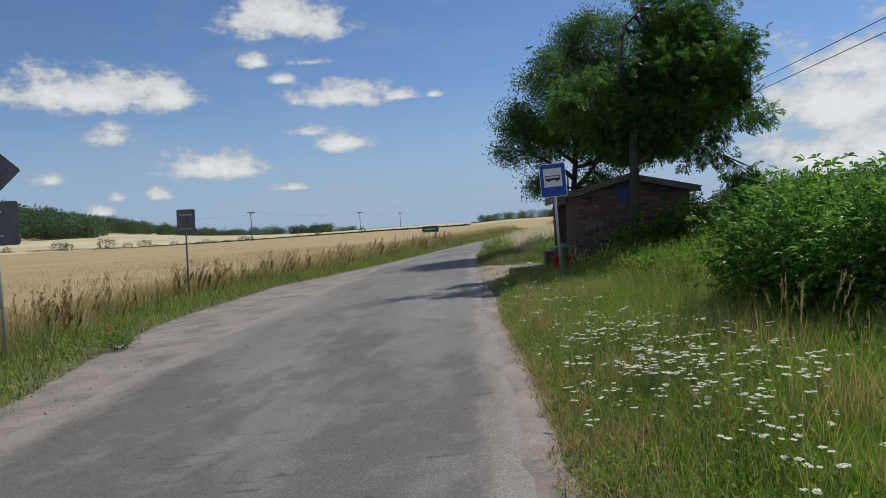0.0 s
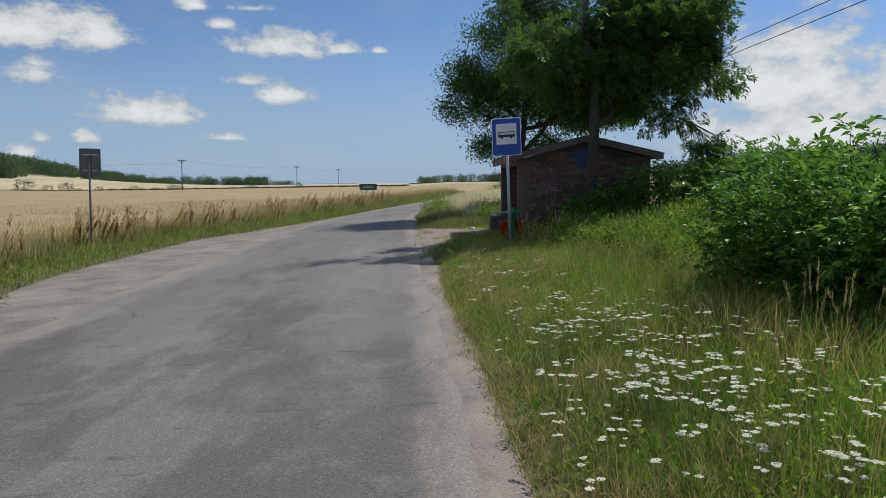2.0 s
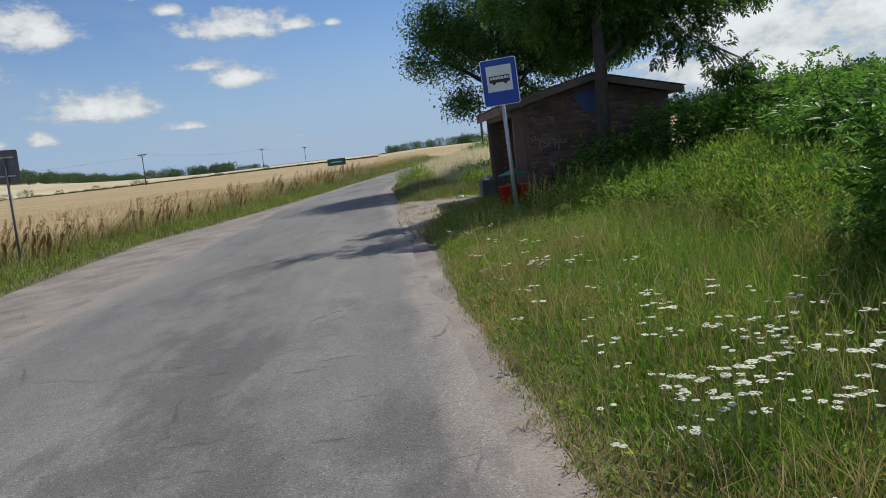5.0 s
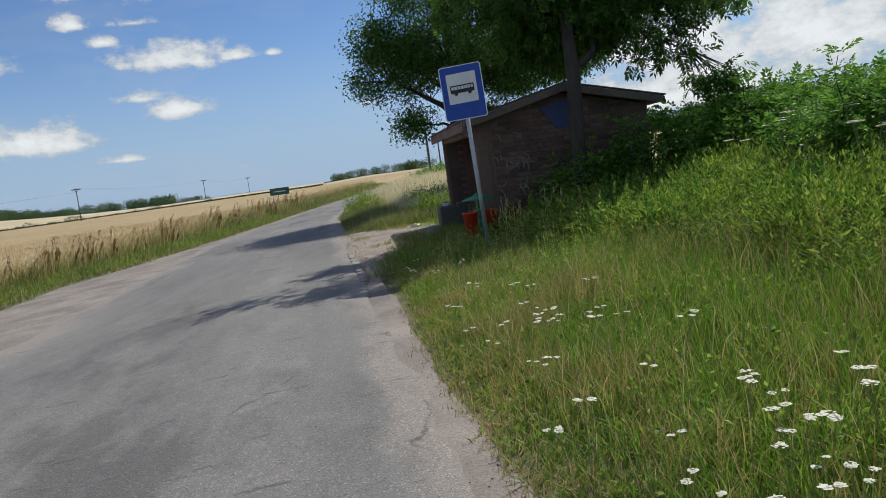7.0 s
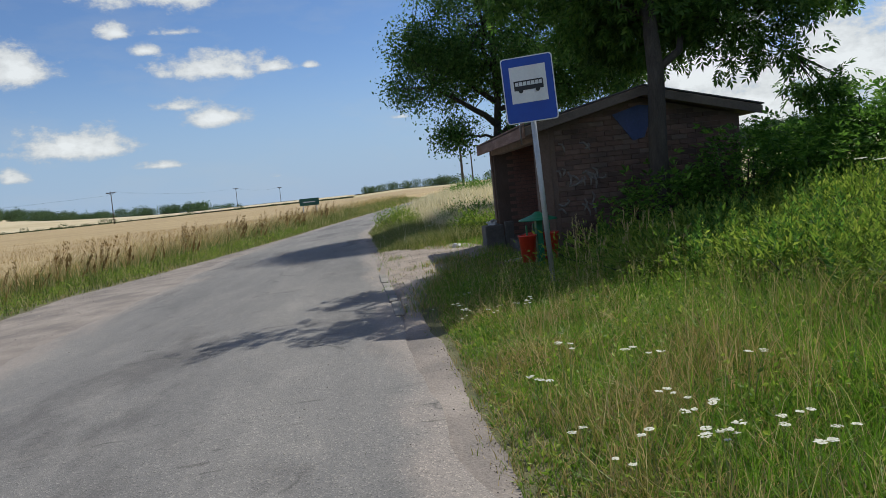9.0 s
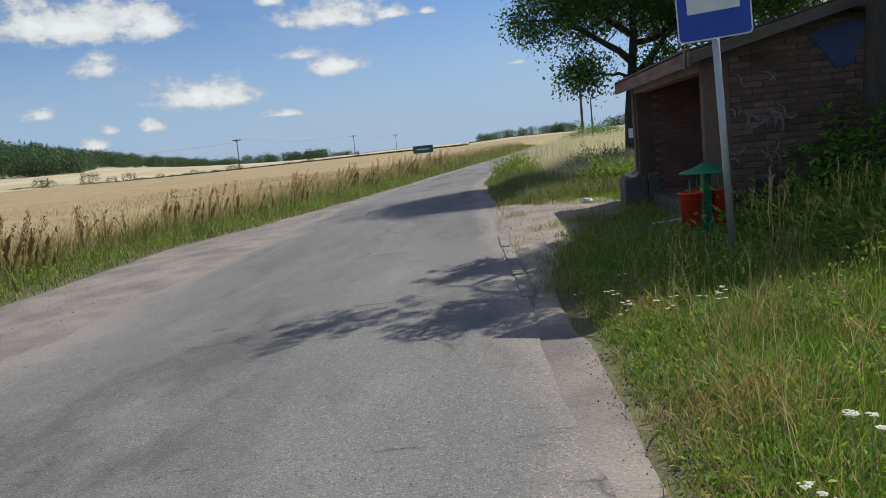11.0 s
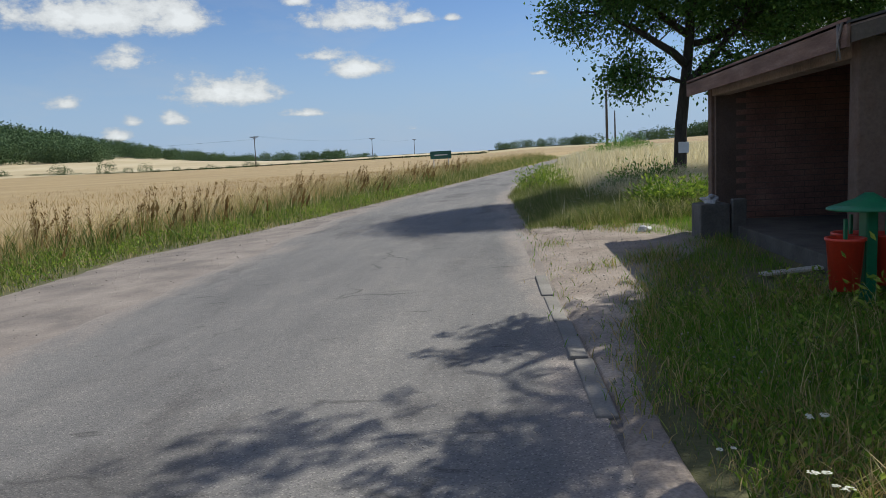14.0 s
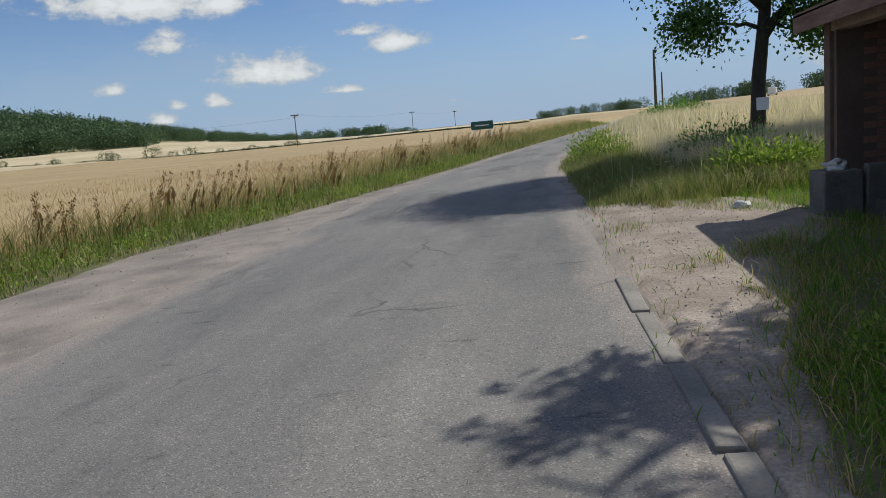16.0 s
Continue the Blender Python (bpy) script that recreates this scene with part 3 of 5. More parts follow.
# signs seen from behind
back_sign = thing("road_sign", -10.05, 22.9, float(lie(-10.05, 22.9)), rz=8, ry=1.5, label="grey back of a rectangular road sign on a thin post", category="road sign")
part("post", tube([(0, 0, -0.4), (0, 0, 2.78)], [0.03, 0.03], 10), M_SIGNGREY, back_sign)
bp = part("sign_plate", plate(0.56, 0.78, 0.033, 0.039, 0, 2.58, 0.04), M_SIGNGREY, back_sign)
part("edge_rim", plate(0.58, 0.80, 0.040, 0.052, 0, 2.58, 0.04), M_SIGNGREY, bp)
for cz in (2.35, 2.8):
    part("clamp", box(-0.2, 0.2, -0.004, 0.032, cz - 0.018, cz + 0.018, 0.004), M_STEEL, back_sign)
prio = thing("road_sign", -8.32, 11.6, float(lie(-8.35, 11.6)), rz=20, label="grey back of a diamond road sign above a square plate", category="road sign")
part("post", tube([(0, 0, -0.4), (0, 0, 3.75)], [0.03, 0.03], 10), M_STEEL, prio)
dp = plate(0.62, 0.62, 0.033, 0.039, 0, 0, 0.04)
bmesh.ops.transform(dp, verts=dp.verts, matrix=Matrix.Translation((0, 0, 3.34)) @ Matrix.Rotation(radians(45), 4, "Y"))
part("diamond_plate", dp, M_SIGNGREY, prio)
part("square_plate", plate(0.70, 0.74, 0.033, 0.039, 0, 2.46, 0.04), M_SIGNGREY, prio)
for cz in (2.25, 2.65, 3.2, 3.5):
    part("clamp", box(-0.12, 0.12, -0.004, 0.032, cz - 0.018, cz + 0.018, 0.004), M_STEEL, prio)

# place-name board
M_BOARD = two_scale("board_green", [(0.3, (0.015, 0.085, 0.07)), (0.7, (0.025, 0.13, 0.105))], 40, 3, 0.5, amount=0.2, bump_d=0.0003)
town = thing("place_name_board", -5.45, 60.0, float(lie(-4.85, 60)), rz=-6, label="dark green place name board on two posts", category="road sign")
for px in (-0.48, 0.48):
    part("post", tube([(px, 0.03, -0.4), (px, 0.03, 1.62)], [0.03, 0.03], 8), M_STEEL, town)
tb = part("board", plate(1.38, 0.50, -0.006, 0.0, 0, 1.42, 0.03), M_BOARD, town)
part("lettering", box(-0.42, 0.42, -0.010, -0.0065, 1.39, 1.45), M_SIGNWHITE, tb, "illegible pale lettering bar")

# ---- litter bin with red buckets under a green roof ----
litter = thing("litter_bin", 1.62, 18.30, float(lie(1.6, 18.3)), rz=12, label="red plastic litter buckets under a green umbrella roof", category="litter bin")
part("post", box(-0.045, 0.045, -0.045, 0.045, -0.3, 0.80, 0.012), M_GREEN, litter)
roofb = bmesh.new()
ring = [(0.27, 0.715), (0.265, 0.73), (0.19, 0.755), (0.09, 0.79), (0.03, 0.83)]
n = 20
vs = [[roofb.verts.new((r * math.cos(2 * math.pi * k / n), r * math.sin(2 * math.pi * k / n), z)) for k in range(n)] for r, z in ring]
for a, b in zip(vs, vs[1:]):
    for k in range(n):
        f = roofb.faces.new((a[k], a[(k + 1) % n], b[(k + 1) % n], b[k]))
        f.smooth = True
roofb.faces.new(vs[-1])
roofb.faces.new(vs[0][::-1])
part("canopy", roofb, M_GREEN, litter, "green umbrella-shaped roof")


def bucket():
    bm = bmesh.new()
    prof = [(0.115, 0.0), (0.15, 0.36), (0.163, 0.365), (0.163, 0.385), (0.14, 0.385), (0.105, 0.012)]
    rr = [[bm.verts.new((0.95 * r * math.cos(2 * math.pi * k / 18), r * math.sin(2 * math.pi * k / 18), z)) for k in range(18)] for r, z in prof]
    for a, b in zip(rr, rr[1:]):
        for k in range(18):
            bm.faces.new((a[k], a[(k + 1) % 18], b[(k + 1) % 18], b[k])).smooth = True
    bm.faces.new(rr[0][::-1])
    bm.faces.new(rr[-1])
    return bm


for bx, by in ((-0.21, -0.03), (0.20, 0.05), (0.02, 0.21)):
    bk = part("bucket", bucket(), M_RED, litter)
    bk.location = (bx * 0.92, by, 0.16)
    bk.scale = (0.84, 0.84, 0.96)
    part("bracket", box(-0.012, 0.012, -0.012, 0.012, 0.36, 0.52), M_GREEN, bk)

# concrete with the shade by the shelter put into its colour
M_SHADED_CONC = two_scale("shade_dark_concrete", [(0.3, (0.095, 0.09, 0.082)), (0.7, (0.165, 0.155, 0.142))], 40, 4, 0.9)
# concrete bin with rubbish, stone slab, board and litter
cbin = thing("concrete_bin", 1.58, 22.3, float(lie(1.5, 22.3)) + 0.02, rz=4, label="grey concrete litter box filled with rubbish", category="litter bin")
shell = box(-0.18, 0.18, -0.18, 0.18, -0.1, 0.43, 0.02)
part("box", shell, M_SHADED_CONC, cbin)
M_BAG = two_scale("grubby_plastic", [(0.3, (0.35, 0.35, 0.36)), (0.7, (0.6, 0.6, 0.6))], 30, 4, 0.5)


def crumple(r, seed, flat=0.6):
    bm = bmesh.new()
    bmesh.ops.create_icosphere(bm, subdivisions=3, radius=r)
    for v in bm.verts:
        v.co *= 1 + 0.55 * noise.noise(v.co * (3.2 / r) * 0.5 + Vector((seed, 0, 0))) + 0.2 * noise.noise(v.co * (4 / r))
        v.co.z *= flat
    return bm


rub = part("rubbish", crumple(0.11, 3), M_BAG, cbin, "crumpled bags heaped on top")
rub.location = (0, 0, 0.46)
slab = thing("concrete_slab", 1.88, 22.2, float(lie(1.9, 22.2)) + 0.02, rz=3, rx=4, label="narrow concrete slab leaning beside the litter box", category="slab")
part("body", box(-0.085, 0.085, -0.05, 0.05, -0.06, 0.46, 0.012), M_SHADED_CONC, slab)
M_PLANK = two_scale("bleached_wood", [(0.3, (0.42, 0.39, 0.34)), (0.7, (0.60, 0.57, 0.52))], 60, 5, 0.8, stretch=(1, 8, 8))
plank = thing("board", 1.60, 19.65, float(lie(1.60, 19.65)) + 0.035, rz=10, ry=-3, label="pale bleached board lying in front of the shelter", category="board")
part("plank", box(-0.28, 0.28, -0.06, 0.06, 0.0, 0.022, 0.004), M_PLANK, plank)
bag = thing("plastic_bag", 0.95, 23.25, float(lie(0.95, 23.2)) + 0.05, rz=30, label="crumpled white plastic bag lying in the grass", category="rubbish")
part("bag", crumple(0.10, 9, 0.7), M_BAG, bag)

# ---- kerb stones ----
kerb_mesh = bpy.data.meshes.new("kerb_stone")
kb = box(-0.06, 0.06, -0.485, 0.485, -0.18, 0.0, 0.012)
for v in kb.verts:
    v.co += 0.006 * Vector((noise.noise(v.co * 4), noise.noise(v.co * 5 + Vector((3, 0, 0))), noise.noise(v.co * 6)))
kb.to_mesh(kerb_mesh)
kb.free()
kerb_mesh.materials.append(M_CONC)
kerb = thing("kerb", 0, 0, 0, label="broken row of old concrete kerb stones", category="kerb", kind="structure")
for i in range(8):
    y = 16.95 + i * 1.0
    x = float(edge(RIGHT, y)) + 0.06
    k = new("kerb_stone", kerb_mesh)
    k.parent = kerb
    k.matrix_basis = pose(x, y, float(lie(x, y)) + 0.046 - (0.13 if i in (4, 5, 6) else 0.03 if i == 7 else 0.012 if i in (2, 0) else 0) + random.uniform(-0.008, 0.008), random.uniform(-1.2, 1.2), random.uniform(-3, 3), random.uniform(-1.5, 1.5) + 2.4)

# ---- poles and wires ----
M_POLE = two_scale("weathered_pole_wood", [(0.3, (0.06, 0.05, 0.04)), (0.7, (0.12, 0.10, 0.085))], 40, 2, 0.9, stretch=(4, 4, 0.4))
M_WIRE = two_scale("dark_cable", [(0.3, (0.015, 0.015, 0.016)), (0.7, (0.03, 0.03, 0.03))], 60, 3, 0.6)


def power_pole(x, y, h, arms, label, lean=0.0, rz=0.0):
    p = thing("utility_pole", x, y, float(lie(x, y)), rz=rz, ry=lean, label=label, category="utility pole", group="utility poles")
    part("post", tube([(0, 0, -0.5), (0, 0, h * 0.5), (0, 0, h)], [0.16, 0.14, 0.11], 10), M_POLE, p)
    if arms:
        part("crossarm", box(-1.45, 1.45, -0.11, 0.11, h - 0.5, h - 0.26, 0.01), M_POLE, p)
        for s in (-1, 1):
            part("brace", tube([(0, 0.05, h - 1.1), (s * 1.0, 0.05, h - 0.3)], [0.07, 0.07], 6), M_POLE, p)
        for ix in (-1.15, 0, 1.15):
            part("insulator", tube([(ix, 0, h - 0.22), (ix, 0, h - 0.12), (ix, 0, h - 0.02)], [0.05, 0.07, 0.03], 8), M_CONC, p)
    return p


L_POLES = [(-79, 231, 10.0), (-72, 383, 10.0), (-62, 470, 10.0)]
for x, y, h in L_POLES:
    power_pole(x, y, h, True, "distant wooden power pole with a crossarm in the field", 1.0, -12)
R_POLES = [(9.4, 94.5, 6.9), (17.0, 144.0, 6.9)]
for x, y, h in R_POLES:
    power_pole(x, y, h, False, "dark wooden telephone pole beside the road")


def wire(pts, sag, label, r=0.012):
    a, b = Vector(pts[0]), Vector(pts[1])
    line = [a.lerp(b, t / 14) - Vector((0, 0, sag * 4 * (t / 14) * (1 - t / 14))) for t in range(15)]
    ob = thing("overhead_wire", 0, 0, 0, label=label, category="wire")
    part("cable", tube(line, [r] * 15, 5), M_WIRE, ob)


for dz in (0.0, 0.5):
    wire([(9.4, 94.5, float(lie(9.4, 94.5)) + 6.8 - dz), (16.6, -14, 8.6 - dz)], 0.25, "thin dark overhead cable strung along the road", 0.016)
wire([(9.4, 94.5, float(lie(9.4, 94.5)) + 6.8), (17, 144, float(lie(17, 144)) + 6.8)], 0.5, "thin dark overhead cable strung between poles", 0.014)
for a, b in zip(L_POLES, L_POLES[1:]):
    for o in (-1.1, 0, 1.1):
        wire([(a[0] + o, a[1], float(lie(a[0], a[1])) + a[2] - 0.05), (b[0] + o, b[1], float(lie(b[0], b[1])) + b[2] - 0.05)], 1.5, "distant power line over the fields", 0.007)
for o in (-1.1, 0, 1.1):
    wire([(-79 + o, 231, float(lie(-79, 231)) + 8.95), (-210 + o, 150, 9.5)], 2.0, "distant power line over the fields", 0.007)

# ---- plants ----
GREEN_GRASS = leafy("green_grass", [(0.0, (0.078, 0.178, 0.016)), (0.45, (0.148, 0.285, 0.026)), (0.85, (0.235, 0.37, 0.046)), (1.0, (0.44, 0.40, 0.15))], 0.47)
VERGE_MIX = leafy("verge_mix", [(0.0, (0.085, 0.135, 0.025)), (0.45, (0.17, 0.215, 0.05)), (0.75, (0.32, 0.31, 0.11)), (1.0, (0.52, 0.45, 0.24))], 0.42)
MIXED_GRASS = leafy("mixed_grass", [(0.0, (0.14, 0.21, 0.03)), (0.3, (0.27, 0.27, 0.065)), (0.6, (0.40, 0.29, 0.12)), (1.0, (0.60, 0.46, 0.24))], 0.42)
DRY_GRASS = leafy("dry_grass", [(0.0, (0.375, 0.288, 0.125)), (0.5, (0.550, 0.425, 0.213)), (1.0, (0.688, 0.575, 0.338))], 0.35, 0.7)
PALE_GRASS = leafy("bleached_grass", [(0.0, (0.52, 0.45, 0.27)), (0.5, (0.68, 0.60, 0.40)), (1.0, (0.78, 0.71, 0.52))], 0.5, 0.7)
WHEAT = leafy("ripe_wheat", [(0.0, (0.34, 0.225, 0.10)), (0.5, (0.44, 0.305, 0.14)), (1.0, (0.54, 0.40, 0.21))], 0.3, 0.7)
LEAF = leafy("tree_leaf", [(0.0, (0.039, 0.098, 0.017)), (0.5, (0.070, 0.156, 0.028)), (1.0, (0.133, 0.234, 0.043))], 0.5, 0.45)
LEAF_OAK = leafy("dark_tree_leaf", [(0.0, (0.042, 0.105, 0.024)), (0.5, (0.075, 0.165, 0.036)), (1.0, (0.135, 0.24, 0.055))], 0.5, 0.5)
LEAF_BUSH = leafy("bush_leaf", [(0.0, (0.055, 0.13, 0.02)), (0.5, (0.10, 0.22, 0.034)), (1.0, (0.21, 0.38, 0.06))], 0.46, 0.42)
LEAF_WEED = leafy("weed_leaf", [(0.0, (0.08, 0.155, 0.02)), (0.5, (0.20, 0.31, 0.04)), (1.0, (0.38, 0.45, 0.08))], 0.45, 0.55)
# far leaves: some distance haze is mixed into these greens
LEAF_FAR = leafy("far_leaf", [(0.0, (0.060, 0.105, 0.052)), (0.5, (0.080, 0.135, 0.062)), (1.0, (0.115, 0.175, 0.078))], 0.2, 0.8)
LEAF_HEDGE = leafy("hedge_leaf", [(0.0, (0.035, 0.065, 0.026)), (0.5, (0.05, 0.088, 0.034)), (1.0, (0.08, 0.12, 0.045))], 0.25, 0.8)
DOCK = leafy("dock_seed", [(0.0, (0.14, 0.085, 0.033)), (0.5, (0.23, 0.14, 0.055)), (1.0, (0.36, 0.24, 0.10))], 0.3, 0.8)
M_BARK = two_scale("bark", [(0.3, (0.034, 0.029, 0.024)), (0.6, (0.062, 0.054, 0.045)), (0.8, (0.10, 0.09, 0.076))], 28, 4, 0.95, bump_d=0.02, stretch=(3, 3, 0.5), amount=0.7)
M_STEM = two_scale("green_stem", [(0.3, (0.16, 0.21, 0.06)), (0.7, (0.27, 0.29, 0.11))], 40, 4, 0.7)
M_PETAL = leafy("yarrow_petal", [(0.0, (0.62, 0.60, 0.50)), (0.6, (0.78, 0.77, 0.68)), (1.0, (0.84, 0.83, 0.77))], 0.25, 0.7)
rng = np.random.default_rng(7)


def blades(name, x, y, h, w, lean, material, label, category, droop=0.35, z=None, wind=0.0):
    """Grass: each blade is a bent, tapering strip of three triangles. Arrays of place and height. wind: a common lean to the right."""
    n = len(x)
    z = lie(x, y) if z is None else z
    a, b = rng.uniform(0, 2 * math.pi, n), rng.uniform(0, 2 * math.pi, n)
    sx, sy = np.cos(a) * w / 2, np.sin(a) * w / 2
    lx, ly = (np.cos(b) * lean + wind) * h, np.sin(b) * lean * h
    base = np.stack([x, y, z - 0.02], -1)
    side = np.stack([sx, sy, 0 * sx], -1)
    mid = base + np.stack([lx * droop, ly * droop, h * 0.55], -1)
    tip = base + np.stack([lx, ly, h * (1 - 0.15 * np.abs(lean))], -1)
    v = np.stack([base - side, base + side, mid - side * 0.75, mid + side * 0.75, tip], 1).reshape(-1, 3)
    o = (np.arange(n) * 5)[:, None]
    f = np.stack([o + [0, 1, 3], o + [0, 3, 2], o + [2, 3, 4]], 1).reshape(-1, 3)
    return tagged(new(name, mesh_from(name, v, f, material)), label, category, kind="stuff")


def unit(v):
    return v / np.maximum(np.linalg.norm(v, axis=-1, keepdims=True), 1e-6)


def leaf_mesh(name, c, d, size, material, width=0.45, fold=0.25, up=None, full=False):
    """Leaves at places c pointing along d: folded lozenges, or broader four-sided leaves with a hanging tip. up: the way they face."""
    n = len(c)
    d = unit(d)
    s = unit(np.cross(d, rng.normal(size=(n, 3)) if up is None else up + rng.normal(0, 0.25, (n, 3))))
    u = np.cross(s, d)
    L = size[:, None]
    if full:
        v = np.stack([c, c + d * L * 0.42 + s * L * width / 2 + u * L * fold * 0.25, c + d * L * 0.72 + s * L * width * 0.33 + u * L * fold * 0.1,
                      c + d * L * 0.97 - u * L * 0.16, c + d * L * 0.72 - s * L * width * 0.33 + u * L * fold * 0.1, c + d * L * 0.42 - s * L * width / 2 + u * L * fold * 0.25, c + d * L * 0.55], 1).reshape(-1, 3)
        o = (np.arange(n) * 7)[:, None]
        f = np.stack([o + [0, 1, 6], o + [1, 2, 6], o + [2, 3, 6], o + [3, 4, 6], o + [4, 5, 6], o + [5, 0, 6]], 1).reshape(-1, 3)
        return mesh_from(name, v, f, material)
    m = c + d * L * 0.45 + u * L * fold * 0.3
    v = np.stack([c, m + s * L * width / 2, c + d * L, m - s * L * width / 2], 1).reshape(-1, 3)
    o = (np.arange(n) * 4)[:, None]
    f = np.stack([o + [0, 1, 2], o + [0, 2, 3]], 1).reshape(-1, 3)
    return mesh_from(name, v, f, material)


def pinnate(c, d, up, length, pairs):
    """Compound leaves at c along d, facing up: leaflets in pairs on a hanging stalk and one at the tip. Gives places, directions, faces and lengths."""
    d, n = unit(d), len(c)
    s = unit(np.cross(d, up))
    u = unit(np.cross(s, d))
    C, D, U, S = [], [], [], []
    L = length[:, None]
    for t in np.linspace(0.32, 0.86, pairs):
        p = c + d * L * t - u * L * 0.22 * t * t
        for side in (-1, 1):
            C.append(p)
            D.append(s * side + d * 0.75 - u * 0.25 + rng.normal(0, 0.12, (n, 3)))
            U.append(u)
            S.append(length * rng.uniform(0.36, 0.48, n))
    C.append(c + d * L * 0.9 - u * L * 0.18)
    D.append(d - u * 0.4)
    U.append(u)
    S.append(length * 0.46)
    return np.concatenate(C), np.concatenate(D), np.concatenate(U), np.concatenate(S)


def spread(n, x0, x1, y0, y1):
    return rng.uniform(x0, x1, n), rng.uniform(y0, y1, n)


def clump(x, y, scale, seed=0.0):
    return np.array([noise.noise(Vector((a / scale, b / scale, seed))) for a, b in zip(x, y)])


def off_built(x, y):
    """Keeps plants off the road, the waiting area and the shelter."""
    ok = x > edge(GRASS_R, y) - 0.02 + 0.13 * clump(x * 0.4, y, 0.35, 40)
    apron_in = (y > 16.6) & (y < 24.5) & (x < np.interp(y, [16.6, 17.2, 18.4, 19.4, 20.6, 22.3, 24.5], [-0.3, -0.25, -0.05, 0.22, 0.55, 1.4, -0.4]) + 0.25 * clump(x, y, 0.4, 44))
    ok = ok & ~((x > 1.2) & (x < 1.95) & (y > 19.0) & (y < 19.9))
    sh = (x > 1.7) & (x < 5.0) & (y > 18.85) & (y < 23.4)
    return ok & ~apron_in & ~sh


# right verge
x, y = spread(270000, -1.2, 9, 1.5, 27)
k = off_built(x, y)
x, y = x[k], y[k]
d = x - edge(GRASS_R, y)
keep = rng.uniform(0, 1, len(x)) < np.clip(0.45 + 0.9 * d, 0.3, 1) * np.clip(1.5 - 0.14 * d, 0.3, 1)
x, y, d = x[keep], y[keep], d[keep]
g = clump(x, y, 0.9) + 0.5 * clump(x, y, 0.25, 5)
dry = g + rng.normal(0, 0.25, len(x)) + 0.55 * np.exp(-d / 0.5) + 0.12 * (1 - sstep(0.6, 1.6, d)) - 0.15 * sstep(14, 17, y) > 0.22
h = (0.09 + 0.18 * sstep(0.0, 0.9, d) + 0.14 * sstep(0.8, 2.2, d)) * rng.uniform(0.5, 1.35, len(x)) * (1 + 0.5 * g)
h *= 1 - 0.4 * sstep(12.5, 14.5, y) * (1 - sstep(1.6, 2.6, x)) - 0.25 * sstep(16.6, 17.4, y) * (1 - sstep(2.0, 2.6, x))
for sel, m, nm, lb in ((~dry, GREEN_GRASS, "verge_grass", "green uncut grass on the roadside verge"), (dry, MIXED_GRASS, "dry_grass", "yellowing grass mixed into the roadside verge")):
    blades(nm, x[sel], y[sel], h[sel], rng.uniform(0.003, 0.008, sel.sum()), rng.uniform(0.08, 0.8, sel.sum()), m, lb, "grass")
# short dense sward under the taller grass
x, y = spread(120000, 0, 5, 2.5, 18.5)
k = off_built(x, y)
x, y = x[k], y[k]
d = x - edge(GRASS_R, y)
g = clump(x, y, 0.7, 12)
h = rng.uniform(0.07, 0.2, len(x)) * (1 + 0.5 * g) * np.clip(0.5 + d, 0.5, 1.2)
dry = g + rng.normal(0, 0.3, len(x)) + 0.6 * np.exp(-d / 0.35) > 0.3
blades("short_grass", x[~dry], y[~dry], h[~dry], rng.uniform(0.006, 0.012, (~dry).sum()), rng.uniform(0.3, 1.3, (~dry).sum()), GREEN_GRASS, "short dense grass between the taller blades", "grass")
blades("short_grass", x[dry], y[dry], h[dry], rng.uniform(0.005, 0.010, dry.sum()), rng.uniform(0.3, 1.3, dry.sum()), MIXED_GRASS, "short yellowed grass along the road edge", "grass")
# tufts in the kerb joint and on the waiting area
TX, TY, TH = [], [], []
for cx, cy, n_, hh in [(float(edge(RIGHT, q)) + 0.22 + 0.05 * math.sin(q * 7), q, 14, 0.055) for q in np.arange(16.2, 25, 0.4)] + [(float(np.interp(q, [16.0, 17.2, 18.4, 19.4, 20.6], [-0.15, -0.1, 0.08, 0.36, 0.66])) + 0.12 * math.sin(q * 9), q, 44, 0.11) for q in np.arange(16.5, 21.0, 0.16)] + [(0.15, 20.7, 90, 0.10), (0.35, 19.0, 110, 0.11), (0.62, 19.5, 120, 0.13), (0.2, 19.7, 60, 0.07), (0.85, 18.9, 140, 0.15), (0.05, 18.1, 70, 0.08), (1.0, 19.9, 110, 0.13), (0.45, 20.8, 130, 0.14), (-0.1, 20.5, 60, 0.07), (0.75, 21.0, 140, 0.16), (0.5, 18.6, 160, 0.12), (0.3, 18.0, 160, 0.12), (0.9, 19.3, 90, 0.10), (0.1, 17.4, 120, 0.1), (-0.3, 22.6, 60, 0.09), (0.2, 24.0, 150, 0.14), (0.7, 24.0, 160, 0.16), (1.3, 18.8, 140, 0.2)]:
    TX.append(rng.normal(cx, 0.10, n_))
    TY.append(rng.normal(cy, 0.13, n_))
    TH.append(rng.uniform(0.5, 1.4, n_) * hh)
TX, TY, TH = (np.concatenate(v) for v in (TX, TY, TH))
half = rng.uniform(0, 1, len(TX)) < 0.45
for sel, m_, lb in ((half, GREEN_GRASS, "green grass tufts growing in the sandy waiting area"), (~half, MIXED_GRASS, "dry grass tufts growing along the kerb")):
    blades("grass_tufts", TX[sel], TY[sel], TH[sel], rng.uniform(0.004, 0.009, sel.sum()), rng.uniform(0.2, 1.1, sel.sum()), m_, lb, "grass", z=lie(TX[sel], TY[sel]) + 0.05)


